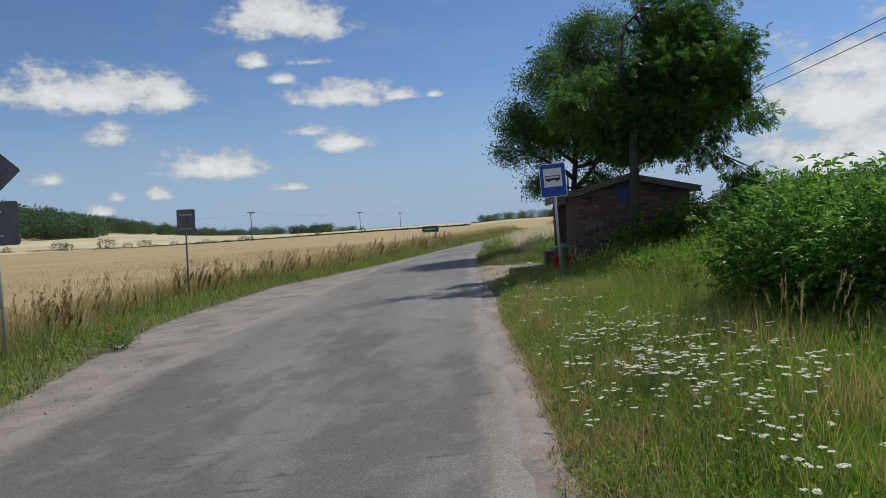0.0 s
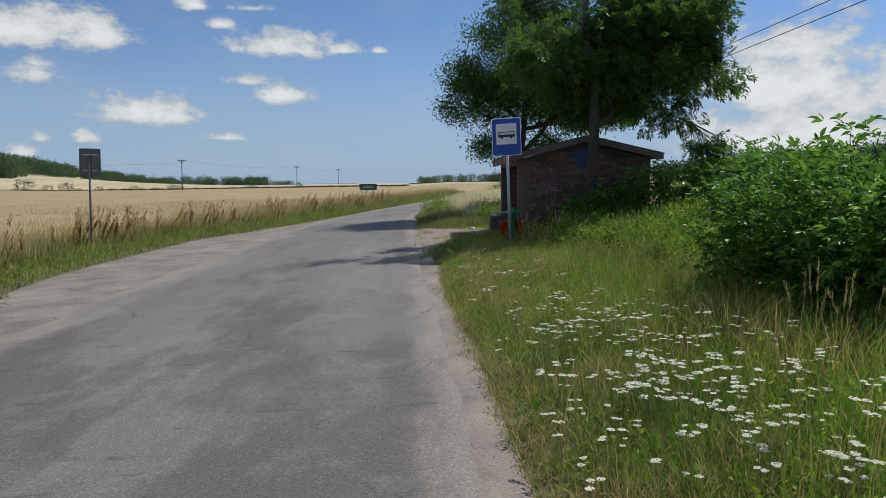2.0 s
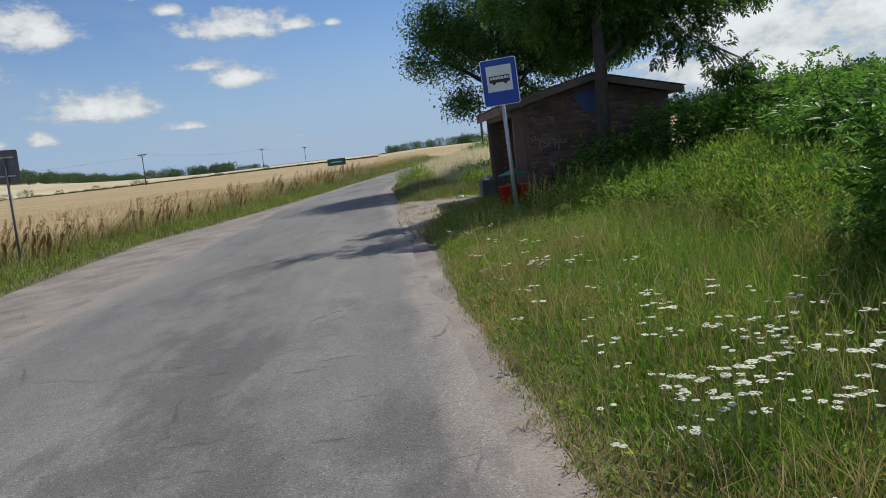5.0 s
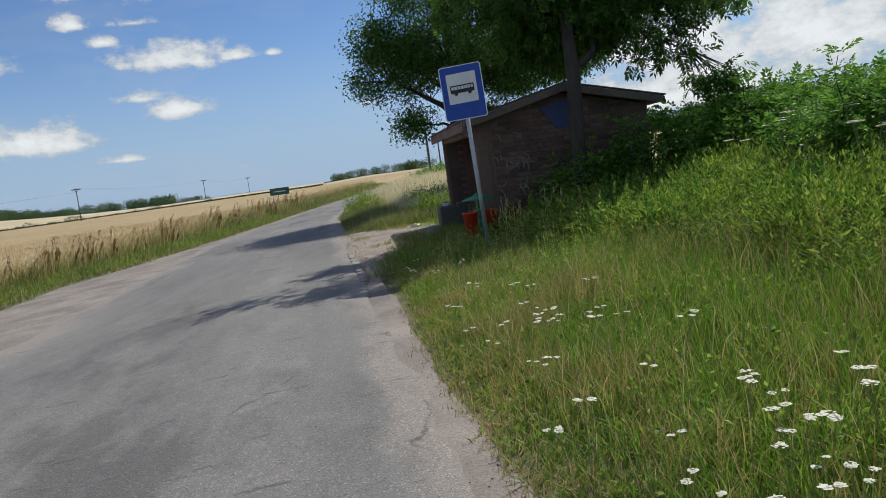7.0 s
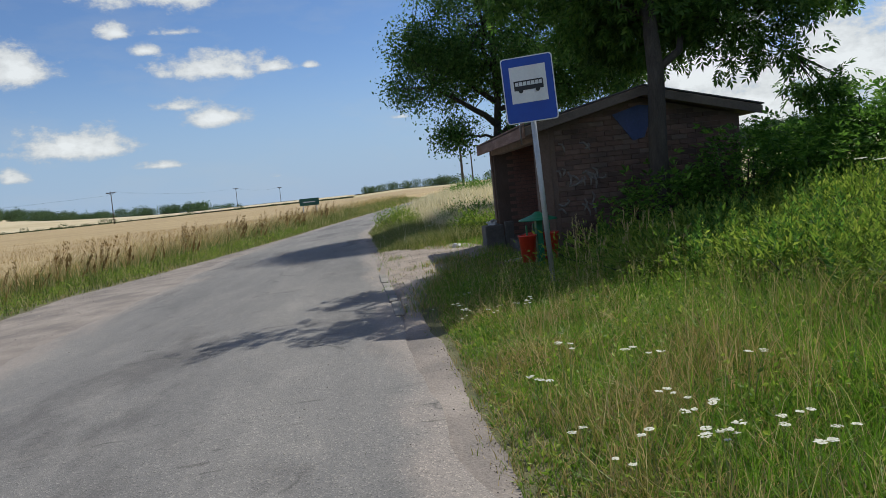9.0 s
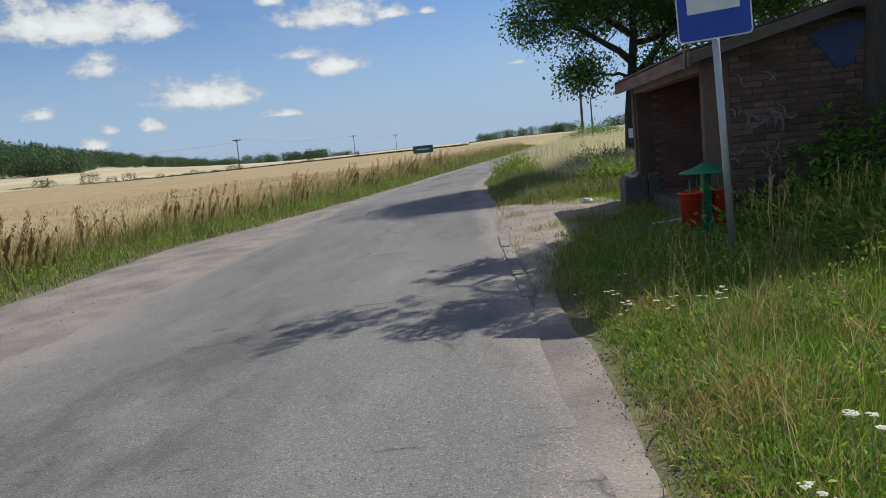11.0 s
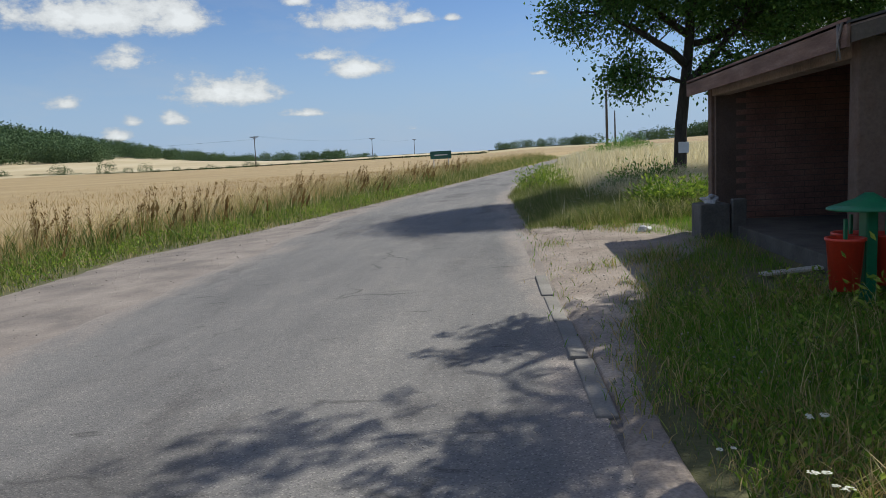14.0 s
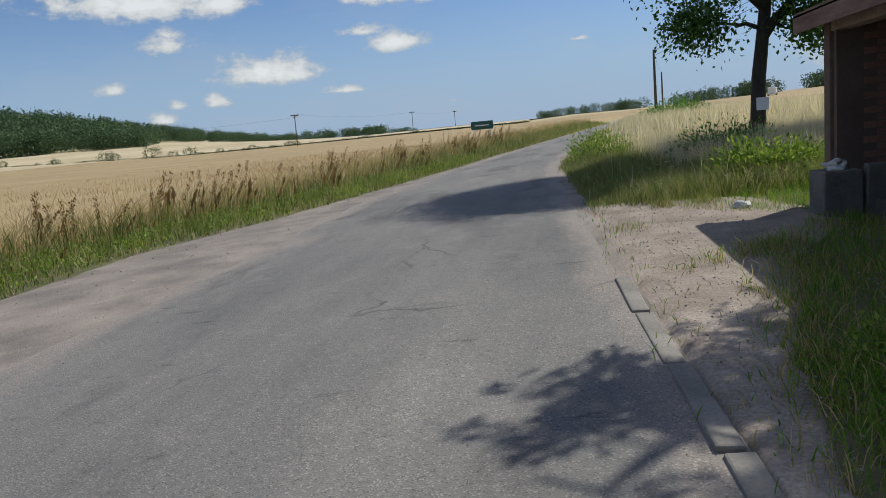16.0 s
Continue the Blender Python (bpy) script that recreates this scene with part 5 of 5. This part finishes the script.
tree("oak_tree", 3.20, 31.4,
     [(0, 0, -0.3), (0.02, 0, 0.5), (0.05, 0, 1.5), (0.15, 0.0, 2.4), (0.3, 0.1, 3.6), (0.3, 0.1, 5.5), (0.2, 0.2, 8.0)],
     [((0.15, 0, 2.3), (1.5, -0.3, 4.0), 0.12), ((0.2, 0, 2.9), (-1.7, -0.5, 4.2), 0.11), ((0.3, 0.1, 3.6), (-2.2, 0.8, 5.8), 0.1), ((0.3, 0.1, 4.2), (2.2, 0.6, 6.2), 0.1), ((0.3, 0.1, 3.4), (3.6, 0.5, 4.7), 0.09), ((0.3, 0.1, 4.6), (-0.6, -2.0, 6.6), 0.09), ((0.3, 0.1, 5.0), (0.4, 2.2, 7.2), 0.09), ((0.1, 0, 2.5), (-1.2, -0.4, 2.7), 0.05)],
     [((0.3, 0, 6.0), (2.7, 2.6, 2.5), 5), ((1.4, 0.6, 8.6), (1.7, 1.6, 1.5), 2.2), ((2.7, 0.4, 4.4), (1.4, 1.3, 1.1), 2.0), ((3.7, 1.0, 5.7), (1.2, 1.2, 1.2), 1.1), ((4.2, 0.5, 4.5), (1.2, 1.2, 0.9), 1.4), ((-1.5, -0.2, 4.4), (1.5, 1.5, 1.2), 1.4), ((1.6, 0, 4.2), (1.5, 1.5, 1.2), 1.2), ((-1.15, -0.4, 2.75), (0.65, 0.6, 0.55), 0.45), ((1.2, -0.3, 2.6), (0.7, 0.6, 0.6), 0.4), ((-2.2, 0, 5.4), (0.8, 0.9, 1.1), 0.5)],
     1620, 66, 0.105, 0.25, 0.175, LEAF_OAK, "broad dark oak tree standing in bleached grass", 23, 0.55, 0.1)
notice = thing("paper_notice", 3.25, 31.14, float(lie(3.2, 31.4)) + 0.95, rz=-12, rx=-3, label="white paper notice fixed to the oak trunk", category="notice")
part("sheet", plate(0.24, 0.26, -0.012, -0.006, 0, 0, 0.004), M_SIGNWHITE, notice)


def shrub(name, x, y, lobes, stems, per, leaf, spray, material, label, seed, width=0.4, up=0.2, category="bush", pairs=0, shoots=()):
    """A bush: sprays of leaves on stems inside uneven lobes (centre, radii, weight). shoots: tips of long leafy stems standing out of it."""
    r = np.random.default_rng(seed)
    t = thing(name, x, y, float(lie(x, y)), label=label, category=category)
    wood = bmesh.new()
    C, D, S = [], [], []
    wts = np.array([l[2] for l in lobes], float)
    wts /= wts.sum()
    for s in range(stems):
        l = lobes[r.choice(len(lobes), p=wts)]
        q = r.normal(size=3)
        q /= np.linalg.norm(q)
        q *= r.uniform(0.3, 1.0) ** 0.4
        c = np.array(l[0]) + q * np.array(l[1]) * (1 + 0.35 * noise.noise(Vector(q * 2.3) + Vector((seed, l[0][0], l[0][1]))))
        if c[2] < 0.05:
            c[2] = r.uniform(0.05, 0.4)
        if s % 3 == 0:
            branchy(wander((l[0][0] * 0.6 + r.normal(0, 0.12), l[0][1] * 0.6 + r.normal(0, 0.12), -0.1), c, 4, 0.25, seed + s), 0.016, 0.004, 4, wood)
        out = q + np.array([0, 0, up])
        C.append(c + r.normal(0, spray, (per, 3)))
        D.append(r.normal(0, 0.6, (per, 3)) + out)
        S.append(r.uniform(0.55, 1.25, per) * leaf)
    for k, (tip, foot) in enumerate(shoots):
        path = wander(foot, tip, 7, 0.18, seed + 31 + k)
        branchy(path, 0.013, 0.004, 5, wood)
        for j, p in enumerate(path[2:]):
            for h in range(2 if j < 5 else 5):
                a = 1.57 * j + math.pi * h + r.normal(0, 0.3) if j < 5 else 1.256 * h
                C.append(np.array([tuple(p)]))
                D.append(np.array([[math.cos(a), math.sin(a), 0.45 if j < 5 else 0.8]]))
                S.append(np.array([leaf * r.uniform(0.85, 1.2)]))
    part("branchwork", wood, M_BARK, t)
    C, D, S = np.concatenate(C), np.concatenate(D), np.concatenate(S)
    if pairs:
        C, D, U, S = pinnate(C, D, r.normal(0, 0.35, C.shape) + [0.2, 0.15, 1.0], S, pairs)
        part("foliage", leaf_mesh("foliage", C, D, S, material, width, 0.3, U, True), None, t)
    else:
        part("foliage", leaf_mesh("foliage", C, D, S, material, width), None, t)
    return t


rsh = random.Random(8)
elder_shoots = []
for tx, ty, tz in ((-1.55, -0.6, 1.75), (-0.85, -0.75, 2.0), (-0.75, -0.2, 2.15), (-0.35, -0.9, 2.05), (0.0, -0.4, 2.0), (0.3, -1.0, 1.95), (0.7, -0.6, 2.05), (-1.2, 0.2, 1.75), (-2.0, 0.2, 1.35), (-0.5, 0.5, 1.95), (0.2, 0.4, 2.0), (1.0, 0.1, 2.0), (-1.9, -0.6, 1.05), (-1.3, -1.6, 1.3), (-0.5, -1.9, 1.35), (0.4, -1.9, 1.5)):
    elder_shoots.append(((tx, ty, tz * 0.8), (tx * 0.6 + rsh.uniform(-0.1, 0.1), ty * 0.6, 0.5)))
shrub("elder_bush", 4.7, 9.2, [((-0.4, -1.1, 0.6), (1.1, 0.8, 0.55), 1.6), ((-0.4, 0, 0.72), (1.45, 1.3, 0.65), 3), ((0.7, -0.6, 0.82), (1.4, 1.2, 0.7), 3), ((-1.1, 0.2, 0.55), (0.9, 0.9, 0.5), 1.2), ((0.3, -0.3, 0.5), (1.6, 1.4, 0.4), 1.6)], 720, 9, 0.265, 0.13, LEAF_BUSH, "dense green elder bush beside the verge", 31, 0.36, 0.35, "bush", 2, elder_shoots)
hedge_shoots = [((rsh.uniform(-1.6, 1.4), rsh.uniform(-1.2, 1.2), rsh.uniform(1.2, 1.65)), (rsh.uniform(-0.9, 0.9), rsh.uniform(-0.7, 0.7), 0.5)) for k in range(14)]
shrub("shade_bush", 4.35, 18.15, [((-1.0, 0, 0.45), (0.55, 0.35, 0.5), 0.8), ((0.2, -0.15, 0.75), (0.75, 0.4, 0.75), 2), ((1.1, 0.0, 0.72), (0.7, 0.55, 0.65), 2.0)], 300, 8, 0.22, 0.10, LEAF_BUSH, "dark shaded bush growing against the shelter wall", 45, 0.4, 0.3, "bush", 2)
shrub("hedge_bush", 6.6, 15.0, [((0, 0, 0.6), (1.4, 1.5, 0.6), 3), ((1.0, 1.2, 0.75), (1.3, 1.4, 0.7), 2)], 440, 8, 0.22, 0.13, LEAF_BUSH, "tall green hedge bush behind the weeds", 37, 0.4, 0.3, "bush", 3, hedge_shoots[:7])
shrub("hedge_bush", 7.6, 18.8, [((0, 0, 0.7), (1.8, 1.8, 0.75), 3), ((-1.3, 0.4, 0.6), (0.9, 0.9, 0.6), 1)], 460, 8, 0.22, 0.14, LEAF_BUSH, "spreading green hedge bush beside the shelter", 41, 0.4, 0.3, "bush", 3, hedge_shoots)
shrub("hedge_bush", 9.8, 12.5, [((0, 0, 0.75), (2.0, 2.2, 0.9), 3)], 340, 8, 0.22, 0.15, LEAF_BUSH, "broad green hedge bush at the field edge", 43, 0.4, 0.3, "bush", 3, hedge_shoots[4:])
for wx, wy, wh, n, sd in ((4.0, 12.5, 0.95, 260, 51), (3.6, 14.8, 0.9, 240, 53), (5.0, 16.2, 1.15, 260, 57), (3.5, 16.9, 0.95, 170, 59), (5.6, 11.4, 1.0, 240, 61), (2.6, 17.6, 0.7, 90, 63), (4.6, 14.0, 1.15, 300, 81), (6.0, 13.0, 1.2, 280, 83), (5.4, 17.6, 1.1, 200, 85), (4.9, 11.6, 0.9, 200, 87), (2.9, 16.0, 0.7, 130, 89), (7.4, 11.0, 1.2, 240, 91)):
    wh *= 0.58
    shrub("weed_clump", wx, wy, [((0, 0, wh * 0.45), (1.0, 1.0, wh * 0.5), 1)], n, 26, 0.08, 0.12, LEAF_WEED, "tall yellow-green nettles and mugwort on the verge", sd, 0.34, 0.7, "weeds")
shrub("low_bush", 1.9, 25.6, [((0, 0, 0.22), (0.7, 0.5, 0.28), 1)], 110, 28, 0.08, 0.10, LEAF_WEED, "low yellow-green bush beside the waiting area", 67, 0.45, 0.5)
shrub("low_bush", 1.9, 28.8, [((0, 0, 0.32), (0.9, 0.6, 0.36), 1)], 100, 24, 0.07, 0.12, LEAF_BUSH, "dark weedy bush in the bleached grass", 69, 0.4, 0.6)
shrub("low_bush", 0.0, 33.5, [((0, 0, 0.3), (0.8, 1.6, 0.4), 1)], 120, 24, 0.08, 0.12, LEAF_WEED, "leafy weeds at the edge of the road", 71, 0.4, 0.6)
shrub("low_bush", 6.2, 62, [((0, 0, 0.6), (1.8, 1.6, 0.7), 1)], 150, 24, 0.14, 0.2, LEAF_BUSH, "rounded green bush beside the far road", 73, 0.45, 0.4)
shrub("grey_weed", -6.95, 12.7, [((0, 0, 0.12), (0.35, 0.3, 0.16), 1)], 40, 26, 0.05, 0.06, LEAF_BUSH, "small grey-green weed at the gravel edge", 75, 0.3, 0.6, "weeds")

# ---- yarrow in flower ----


def yarrow(seed):
    r = np.random.default_rng(seed)
    t = thing("yarrow", 0, 0, -50, label="flowering yarrow with flat white flower heads", category="flower", group="yarrow on the verge")
    h = r.uniform(0.32, 0.46)
    for k in range(int(r.integers(2, 5))):
        a = r.uniform(0, 6.28)
        rr = r.uniform(0.01, 0.03) if k == 0 else r.uniform(0.06, 0.16)
        top = Vector((rr * math.cos(a), rr * math.sin(a), h + r.uniform(-0.07, 0.03)))
        part("stem", tube([(top.x * 0.2, top.y * 0.2, 0), (top.x * 0.5, top.y * 0.5, h * 0.6), top], [0.0022, 0.0018, 0.0014], 4, None, False), M_STEM, t)
        R = r.uniform(0.014, 0.031)
        v, f = [], []
        for q in range(26):
            rad, ang = R * math.sqrt(r.uniform(0, 1)), r.uniform(0, 6.28)
            c = top + Vector((rad * math.cos(ang), rad * math.sin(ang), 0.010 - 3 * rad * rad + r.uniform(-0.002, 0.002)))
            s = r.uniform(0.005, 0.008)
            o = len(v)
            v += [c + Vector((s * math.cos(g), s * math.sin(g), 0)) for g in (0.5, 1.76, 3.0, 4.3, 5.5)] + [c + Vector((0, 0, 0.0012))]
            f += [(o + i, o + (i + 1) % 5, o + 5) for i in range(5)]
        part("flower_head", mesh_from("flower_head", np.array([tuple(p) for p in v]), np.array(f), M_PETAL), None, t)
    return t


models = [yarrow(s) for s in (1, 2, 3, 4, 5)]
placed = 0
ry = random.Random(5)
while placed < 292:
    if placed < 242:
        yy = ry.triangular(3.0, 10.2, 6.2)
        xx = float(edge(GRASS_R, yy)) + ry.triangular(0.12, 2.5, 0.9)
    elif placed < 262:
        yy = ry.uniform(9.8, 12.5)
        xx = float(edge(GRASS_R, yy)) + ry.triangular(0.15, 1.6, 0.5)
    elif placed < 274:
        yy = ry.uniform(14.6, 15.8)
        xx = float(edge(GRASS_R, yy)) + ry.uniform(0.1, 0.9)
    else:
        yy = ry.uniform(26, 28.5)
        xx = float(edge(GRASS_R, yy)) + ry.uniform(0.7, 2.6)
    if placed < 242 and noise.noise(Vector((xx * 0.8, yy * 0.8, 3))) < -0.3:
        continue
    m = pose(xx, yy, float(lie(xx, yy)), ry.uniform(-6, 6), ry.uniform(-6, 6), ry.uniform(0, 360)) @ Matrix.Scale(0.7 if 262 <= placed < 274 else ry.uniform(0.8, 1.08), 4)
    if placed < 5:
        models[placed].matrix_basis = m
    else:
        copy_thing(models[placed % 5], m)
    placed += 1
for k in range(14):
    xx, yy = ry.uniform(4.3, 6.4), ry.uniform(12.8, 17.0)
    cp = copy_thing(models[k % 5], pose(xx, yy, float(lie(xx, yy)), ry.uniform(-5, 5), ry.uniform(-5, 5), ry.uniform(0, 360)) @ Matrix.Scale(ry.uniform(2.5, 3.3), 4))
    cp.name = "cow_parsley"
    tagged(cp, "tall cow parsley with white umbels among the weeds", "flower", "cow parsley among the weeds")
poppy = thing("poppy", -7.25, 12.9, float(lie(-7.25, 12.9)), label="single red poppy on the far verge", category="flower")
part("stem", tube([(0, 0, 0), (0.01, 0, 0.2), (0.0, 0.02, 0.36)], [0.003, 0.003, 0.002], 5), M_STEM, poppy)
part("petals", crumple(0.045, 4, 0.6), M_RED, poppy).location = (0, 0.02, 0.37)

# ---- far woods and hedges ----


def woods(name, trees, material, label, per=150, leaf=0.16):
    """A wood far off: every tree a heap of leaf clumps with an uneven outline. trees: x, y, height, radius."""
    C, D, S = [], [], []
    r = np.random.default_rng(len(trees))
    for x, y, h, rad in trees:
        z0 = float(lie(x, y))
        q = r.normal(size=(per, 3))
        q /= np.linalg.norm(q, axis=1, keepdims=True)
        q *= r.uniform(0.55, 1.0, (per, 1))
        lump = 1 + 0.3 * np.sin(q[:, :1] * 5 + x) * np.cos(q[:, 1:2] * 4 + y)
        c = np.array([x, y, z0 + h * 0.42]) + q * lump * [rad, rad, h * 0.5]
        C.append(c)
        D.append(r.normal(size=(per, 3)))
        S.append(np.full(per, leaf * h * 1.6) * r.uniform(0.7, 1.3, per))
    return tagged(new(name, leaf_mesh(name, np.concatenate(C), np.concatenate(D), np.concatenate(S), material, 0.8)), label, "woods", kind="stuff")


rw = random.Random(9)
T_ = []
for k in range(900):
    az = radians(rw.uniform(-50, -19.5))
    dist = rw.uniform(430, 640)
    if math.degrees(az) > -29 and dist < 500:
        continue
    hh = rw.uniform(10, 16) * (0.42 + 0.75 * min(max((-21.0 - math.degrees(az)) / 17.0, 0), 1))
    T_.append((dist * math.sin(az), dist * math.cos(az), hh, hh * 0.42))
woods("forest", T_, LEAF_FAR, "dark green wooded hill beyond the fields", 300, 0.05)
T_ = []
for k in range(110):
    az = radians(rw.uniform(-22.5, -10.5))
    dist = rw.uniform(560, 640)
    hh = rw.uniform(5, 9) * (1 if -19 < math.degrees(az) < -13 else 0.6)
    T_.append((dist * math.sin(az), dist * math.cos(az), hh, hh * 0.6))
woods("far_copse", T_, LEAF_FAR, "low dark copse on the skyline", 260, 0.06)
T_ = [(262 * math.tan(radians(az)), 262 + rw.uniform(-3, 3), hh, hh * 0.75) for az, hh in ((-38.5, 3.5), (-35, 3), (-31.9, 4.6), (-31.2, 3.8), (-29.1, 5.0), (-27.5, 2.8), (-26.3, 3.8), (-24.6, 2.2), (-22, 2.4), (-19.5, 2.8), (-18.9, 2.2), (-14, 2.0), (-10.5, 2.4))]
for k in range(260):
    hh = rw.uniform(0.7, 1.5)
    T_.append((rw.uniform(-330, -10), 262 + rw.uniform(-2, 3), hh, hh * 1.3))
woods("field_hedge", T_, LEAF_HEDGE, "straggling hedge of small bushes between fields", 380, 0.055)
T_ = []
for k in range(230):
    az = radians(rw.uniform(-1.5, 36))
    u_ = (math.degrees(az) + 1.5) / 27.5
    dist = 420 - 170 * min(u_, 1.1) + rw.uniform(-12, 12)
    hh = rw.uniform(0.7, 1.15) * (4.0 + 4.4 * min(u_, 1.2))
    if noise.noise(Vector((math.degrees(az) * 0.35, 2, 0))) < -0.25:
        continue
    T_.append((dist * math.sin(az), dist * math.cos(az), hh, hh * 0.5))
woods("tree_line", T_, LEAF_FAR, "distant line of leafy trees along the field", 300, 0.055)

# pale upper field and far blue hill
M_STRAW = two_scale("stubble_field", [(0.3, (0.40, 0.32, 0.19)), (0.5, (0.50, 0.41, 0.26)), (0.7, (0.56, 0.48, 0.32))], 3, 0.03, 0.95, bump_d=0.1, coord="pos", amount=0.3)
M_MEADOW = two_scale("far_meadow", [(0.3, (0.13, 0.16, 0.05)), (0.7, (0.24, 0.25, 0.10))], 3, 0.02, 0.95, bump_d=0.1, coord="pos", amount=0.3)


def far_sheet(name, a0, a1, r0, r1, lift, material, label, category):
    A = np.radians(np.linspace(a0, a1, 50))
    Rr = np.linspace(r0, r1, 24)
    AA, RR = np.meshgrid(A, Rr)
    X, Y = RR * np.sin(AA), RR * np.cos(AA)
    v = np.stack([X, Y, lie(X, Y) + lift], -1).reshape(-1, 3)
    i, j = np.meshgrid(np.arange(23), np.arange(49), indexing="ij")
    a = (i * 50 + j).ravel()
    tagged(new(name, mesh_from(name, v, np.stack([a, a + 1, a + 51, a + 50], 1), material, True)), label, category, kind="structure")


far_sheet("field", -58, -2, 300, 900, 0.5, M_STRAW, "pale stubble field rising to the wood", "field")
M_UNDER = two_scale("forest_floor", [(0.3, (0.04, 0.065, 0.03)), (0.7, (0.07, 0.10, 0.045))], 1, 0.02, 0.95, bump_d=0.5, coord="pos", amount=0.3)
far_sheet("forest_floor", -54, -27, 520, 655, 0.8, M_UNDER, "dark undergrowth under the wooded hill", "forest floor")
far_sheet("meadow", -25, -6, 520, 600, 0.9, M_MEADOW, "thin green meadow strip on the skyline", "meadow")
far_sheet("field", -6, 40, 405, 1200, 0.4, M_STRAW, "pale far field on the skyline", "field")
# distance haze is painted into the hill as a blue base colour
M_HILL = two_scale("haze_tinted_hill", [(0.3, (0.10, 0.15, 0.22)), (0.7, (0.13, 0.19, 0.27))], 0.02, 0.002, 1.0, coord="pos", amount=0.3, bump_d=1.0)
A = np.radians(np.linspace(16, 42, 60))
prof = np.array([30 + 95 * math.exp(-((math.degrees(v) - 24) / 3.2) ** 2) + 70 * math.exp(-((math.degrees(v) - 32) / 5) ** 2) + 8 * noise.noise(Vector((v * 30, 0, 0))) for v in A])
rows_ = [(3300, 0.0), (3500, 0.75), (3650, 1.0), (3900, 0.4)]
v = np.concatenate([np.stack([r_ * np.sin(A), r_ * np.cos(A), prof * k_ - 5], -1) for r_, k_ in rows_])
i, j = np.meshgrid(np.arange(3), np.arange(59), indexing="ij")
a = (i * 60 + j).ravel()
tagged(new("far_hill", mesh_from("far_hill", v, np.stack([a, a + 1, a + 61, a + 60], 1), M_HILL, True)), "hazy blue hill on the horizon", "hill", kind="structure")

# white van far across the field
van = thing("van", 52, 208, float(lie(52, 208)) + 0.35, rz=70, label="small white van far across the field", category="van")
part("body", box(-2.0, 2.0, -0.9, 0.9, 0.3, 2.0, 0.15), M_SIGNWHITE, van)
part("windscreen", box(1.75, 2.02, -0.7, 0.7, 1.2, 1.8, 0.03), M_BLACK, van)
for wx in (-1.3, 1.3):
    for wy in (-0.9, 0.9):
        part("wheel", tube([(wx, wy - 0.1, 0.33), (wx, wy + 0.1, 0.33)], [0.33, 0.33], 14), M_BLACK, van)

# ---- bricks of the shelter ----
brick_mesh = bpy.data.meshes.new("brick")
bk = box(-0.12, 0.12, -0.05, 0.05, -0.0325, 0.0325)
bmesh.ops.bevel(bk, geom=[e for e in bk.edges if all(v.co.y < 0 for v in e.verts)], offset=0.006, segments=1, affect="EDGES")
bk.to_mesh(brick_mesh)
bk.free()
brick_mesh.materials.append(M_BRICK)
half_mesh = bpy.data.meshes.new("brick")
bk = box(-0.056, 0.056, -0.05, 0.05, -0.0325, 0.0325)
bmesh.ops.bevel(bk, geom=[e for e in bk.edges if all(v.co.y < 0 for v in e.verts)], offset=0.006, segments=1, affect="EDGES")
bk.to_mesh(half_mesh)
half_mesh.materials.append(M_BRICK)
bk.free()
rb = random.Random(3)
count = 0
rest_v, rest_f = [], []


def loose_brick(c, sx, sy, sz):
    o = len(rest_v)
    for dx in (-1, 1):
        for dy in (-1, 1):
            for dz in (-1, 1):
                rest_v.append((c[0] + dx * sx, c[1] + dy * sy, c[2] + dz * sz))
    rest_f.extend([(o, o + 1, o + 3, o + 2), (o + 4, o + 6, o + 7, o + 5), (o, o + 4, o + 5, o + 1), (o + 2, o + 3, o + 7, o + 6), (o, o + 2, o + 6, o + 4), (o + 1, o + 5, o + 7, o + 3)])


for c in range(-1, 31):
    z = 0.04 + c * 0.075
    x = 0.40 + (0.125 if c % 2 else 0.0)
    if c % 2:
        b = new("brick", half_mesh) if z < gable_top(0.33) - 0.04 else None
        if b:
            b.parent = near_wall
            b.matrix_basis = pose(0.335, 0.049 + rb.uniform(-0.003, 0.003), z)
            count += 1
    while x < SW - 0.10:
        if z + 0.04 < gable_top(x) - 0.02:
            if count < 296 and x < 2.6:
                b = new("brick", brick_mesh)
                b.parent = near_wall
                b.matrix_basis = pose(x, 0.049 + rb.uniform(-0.004, 0.003), z, rb.uniform(-0.6, 0.6), rb.uniform(-0.5, 0.5), rb.uniform(-0.6, 0.6))
                count += 1
            else:
                loose_brick((x, 0.05 + rb.uniform(-0.004, 0.003), z), 0.12, 0.05, 0.0325)
        x += 0.25
tagged(part("brickwork", mesh_from("brickwork", np.array(rest_v), np.array(rest_f), M_BRICK), None, near_wall), kind="stuff")
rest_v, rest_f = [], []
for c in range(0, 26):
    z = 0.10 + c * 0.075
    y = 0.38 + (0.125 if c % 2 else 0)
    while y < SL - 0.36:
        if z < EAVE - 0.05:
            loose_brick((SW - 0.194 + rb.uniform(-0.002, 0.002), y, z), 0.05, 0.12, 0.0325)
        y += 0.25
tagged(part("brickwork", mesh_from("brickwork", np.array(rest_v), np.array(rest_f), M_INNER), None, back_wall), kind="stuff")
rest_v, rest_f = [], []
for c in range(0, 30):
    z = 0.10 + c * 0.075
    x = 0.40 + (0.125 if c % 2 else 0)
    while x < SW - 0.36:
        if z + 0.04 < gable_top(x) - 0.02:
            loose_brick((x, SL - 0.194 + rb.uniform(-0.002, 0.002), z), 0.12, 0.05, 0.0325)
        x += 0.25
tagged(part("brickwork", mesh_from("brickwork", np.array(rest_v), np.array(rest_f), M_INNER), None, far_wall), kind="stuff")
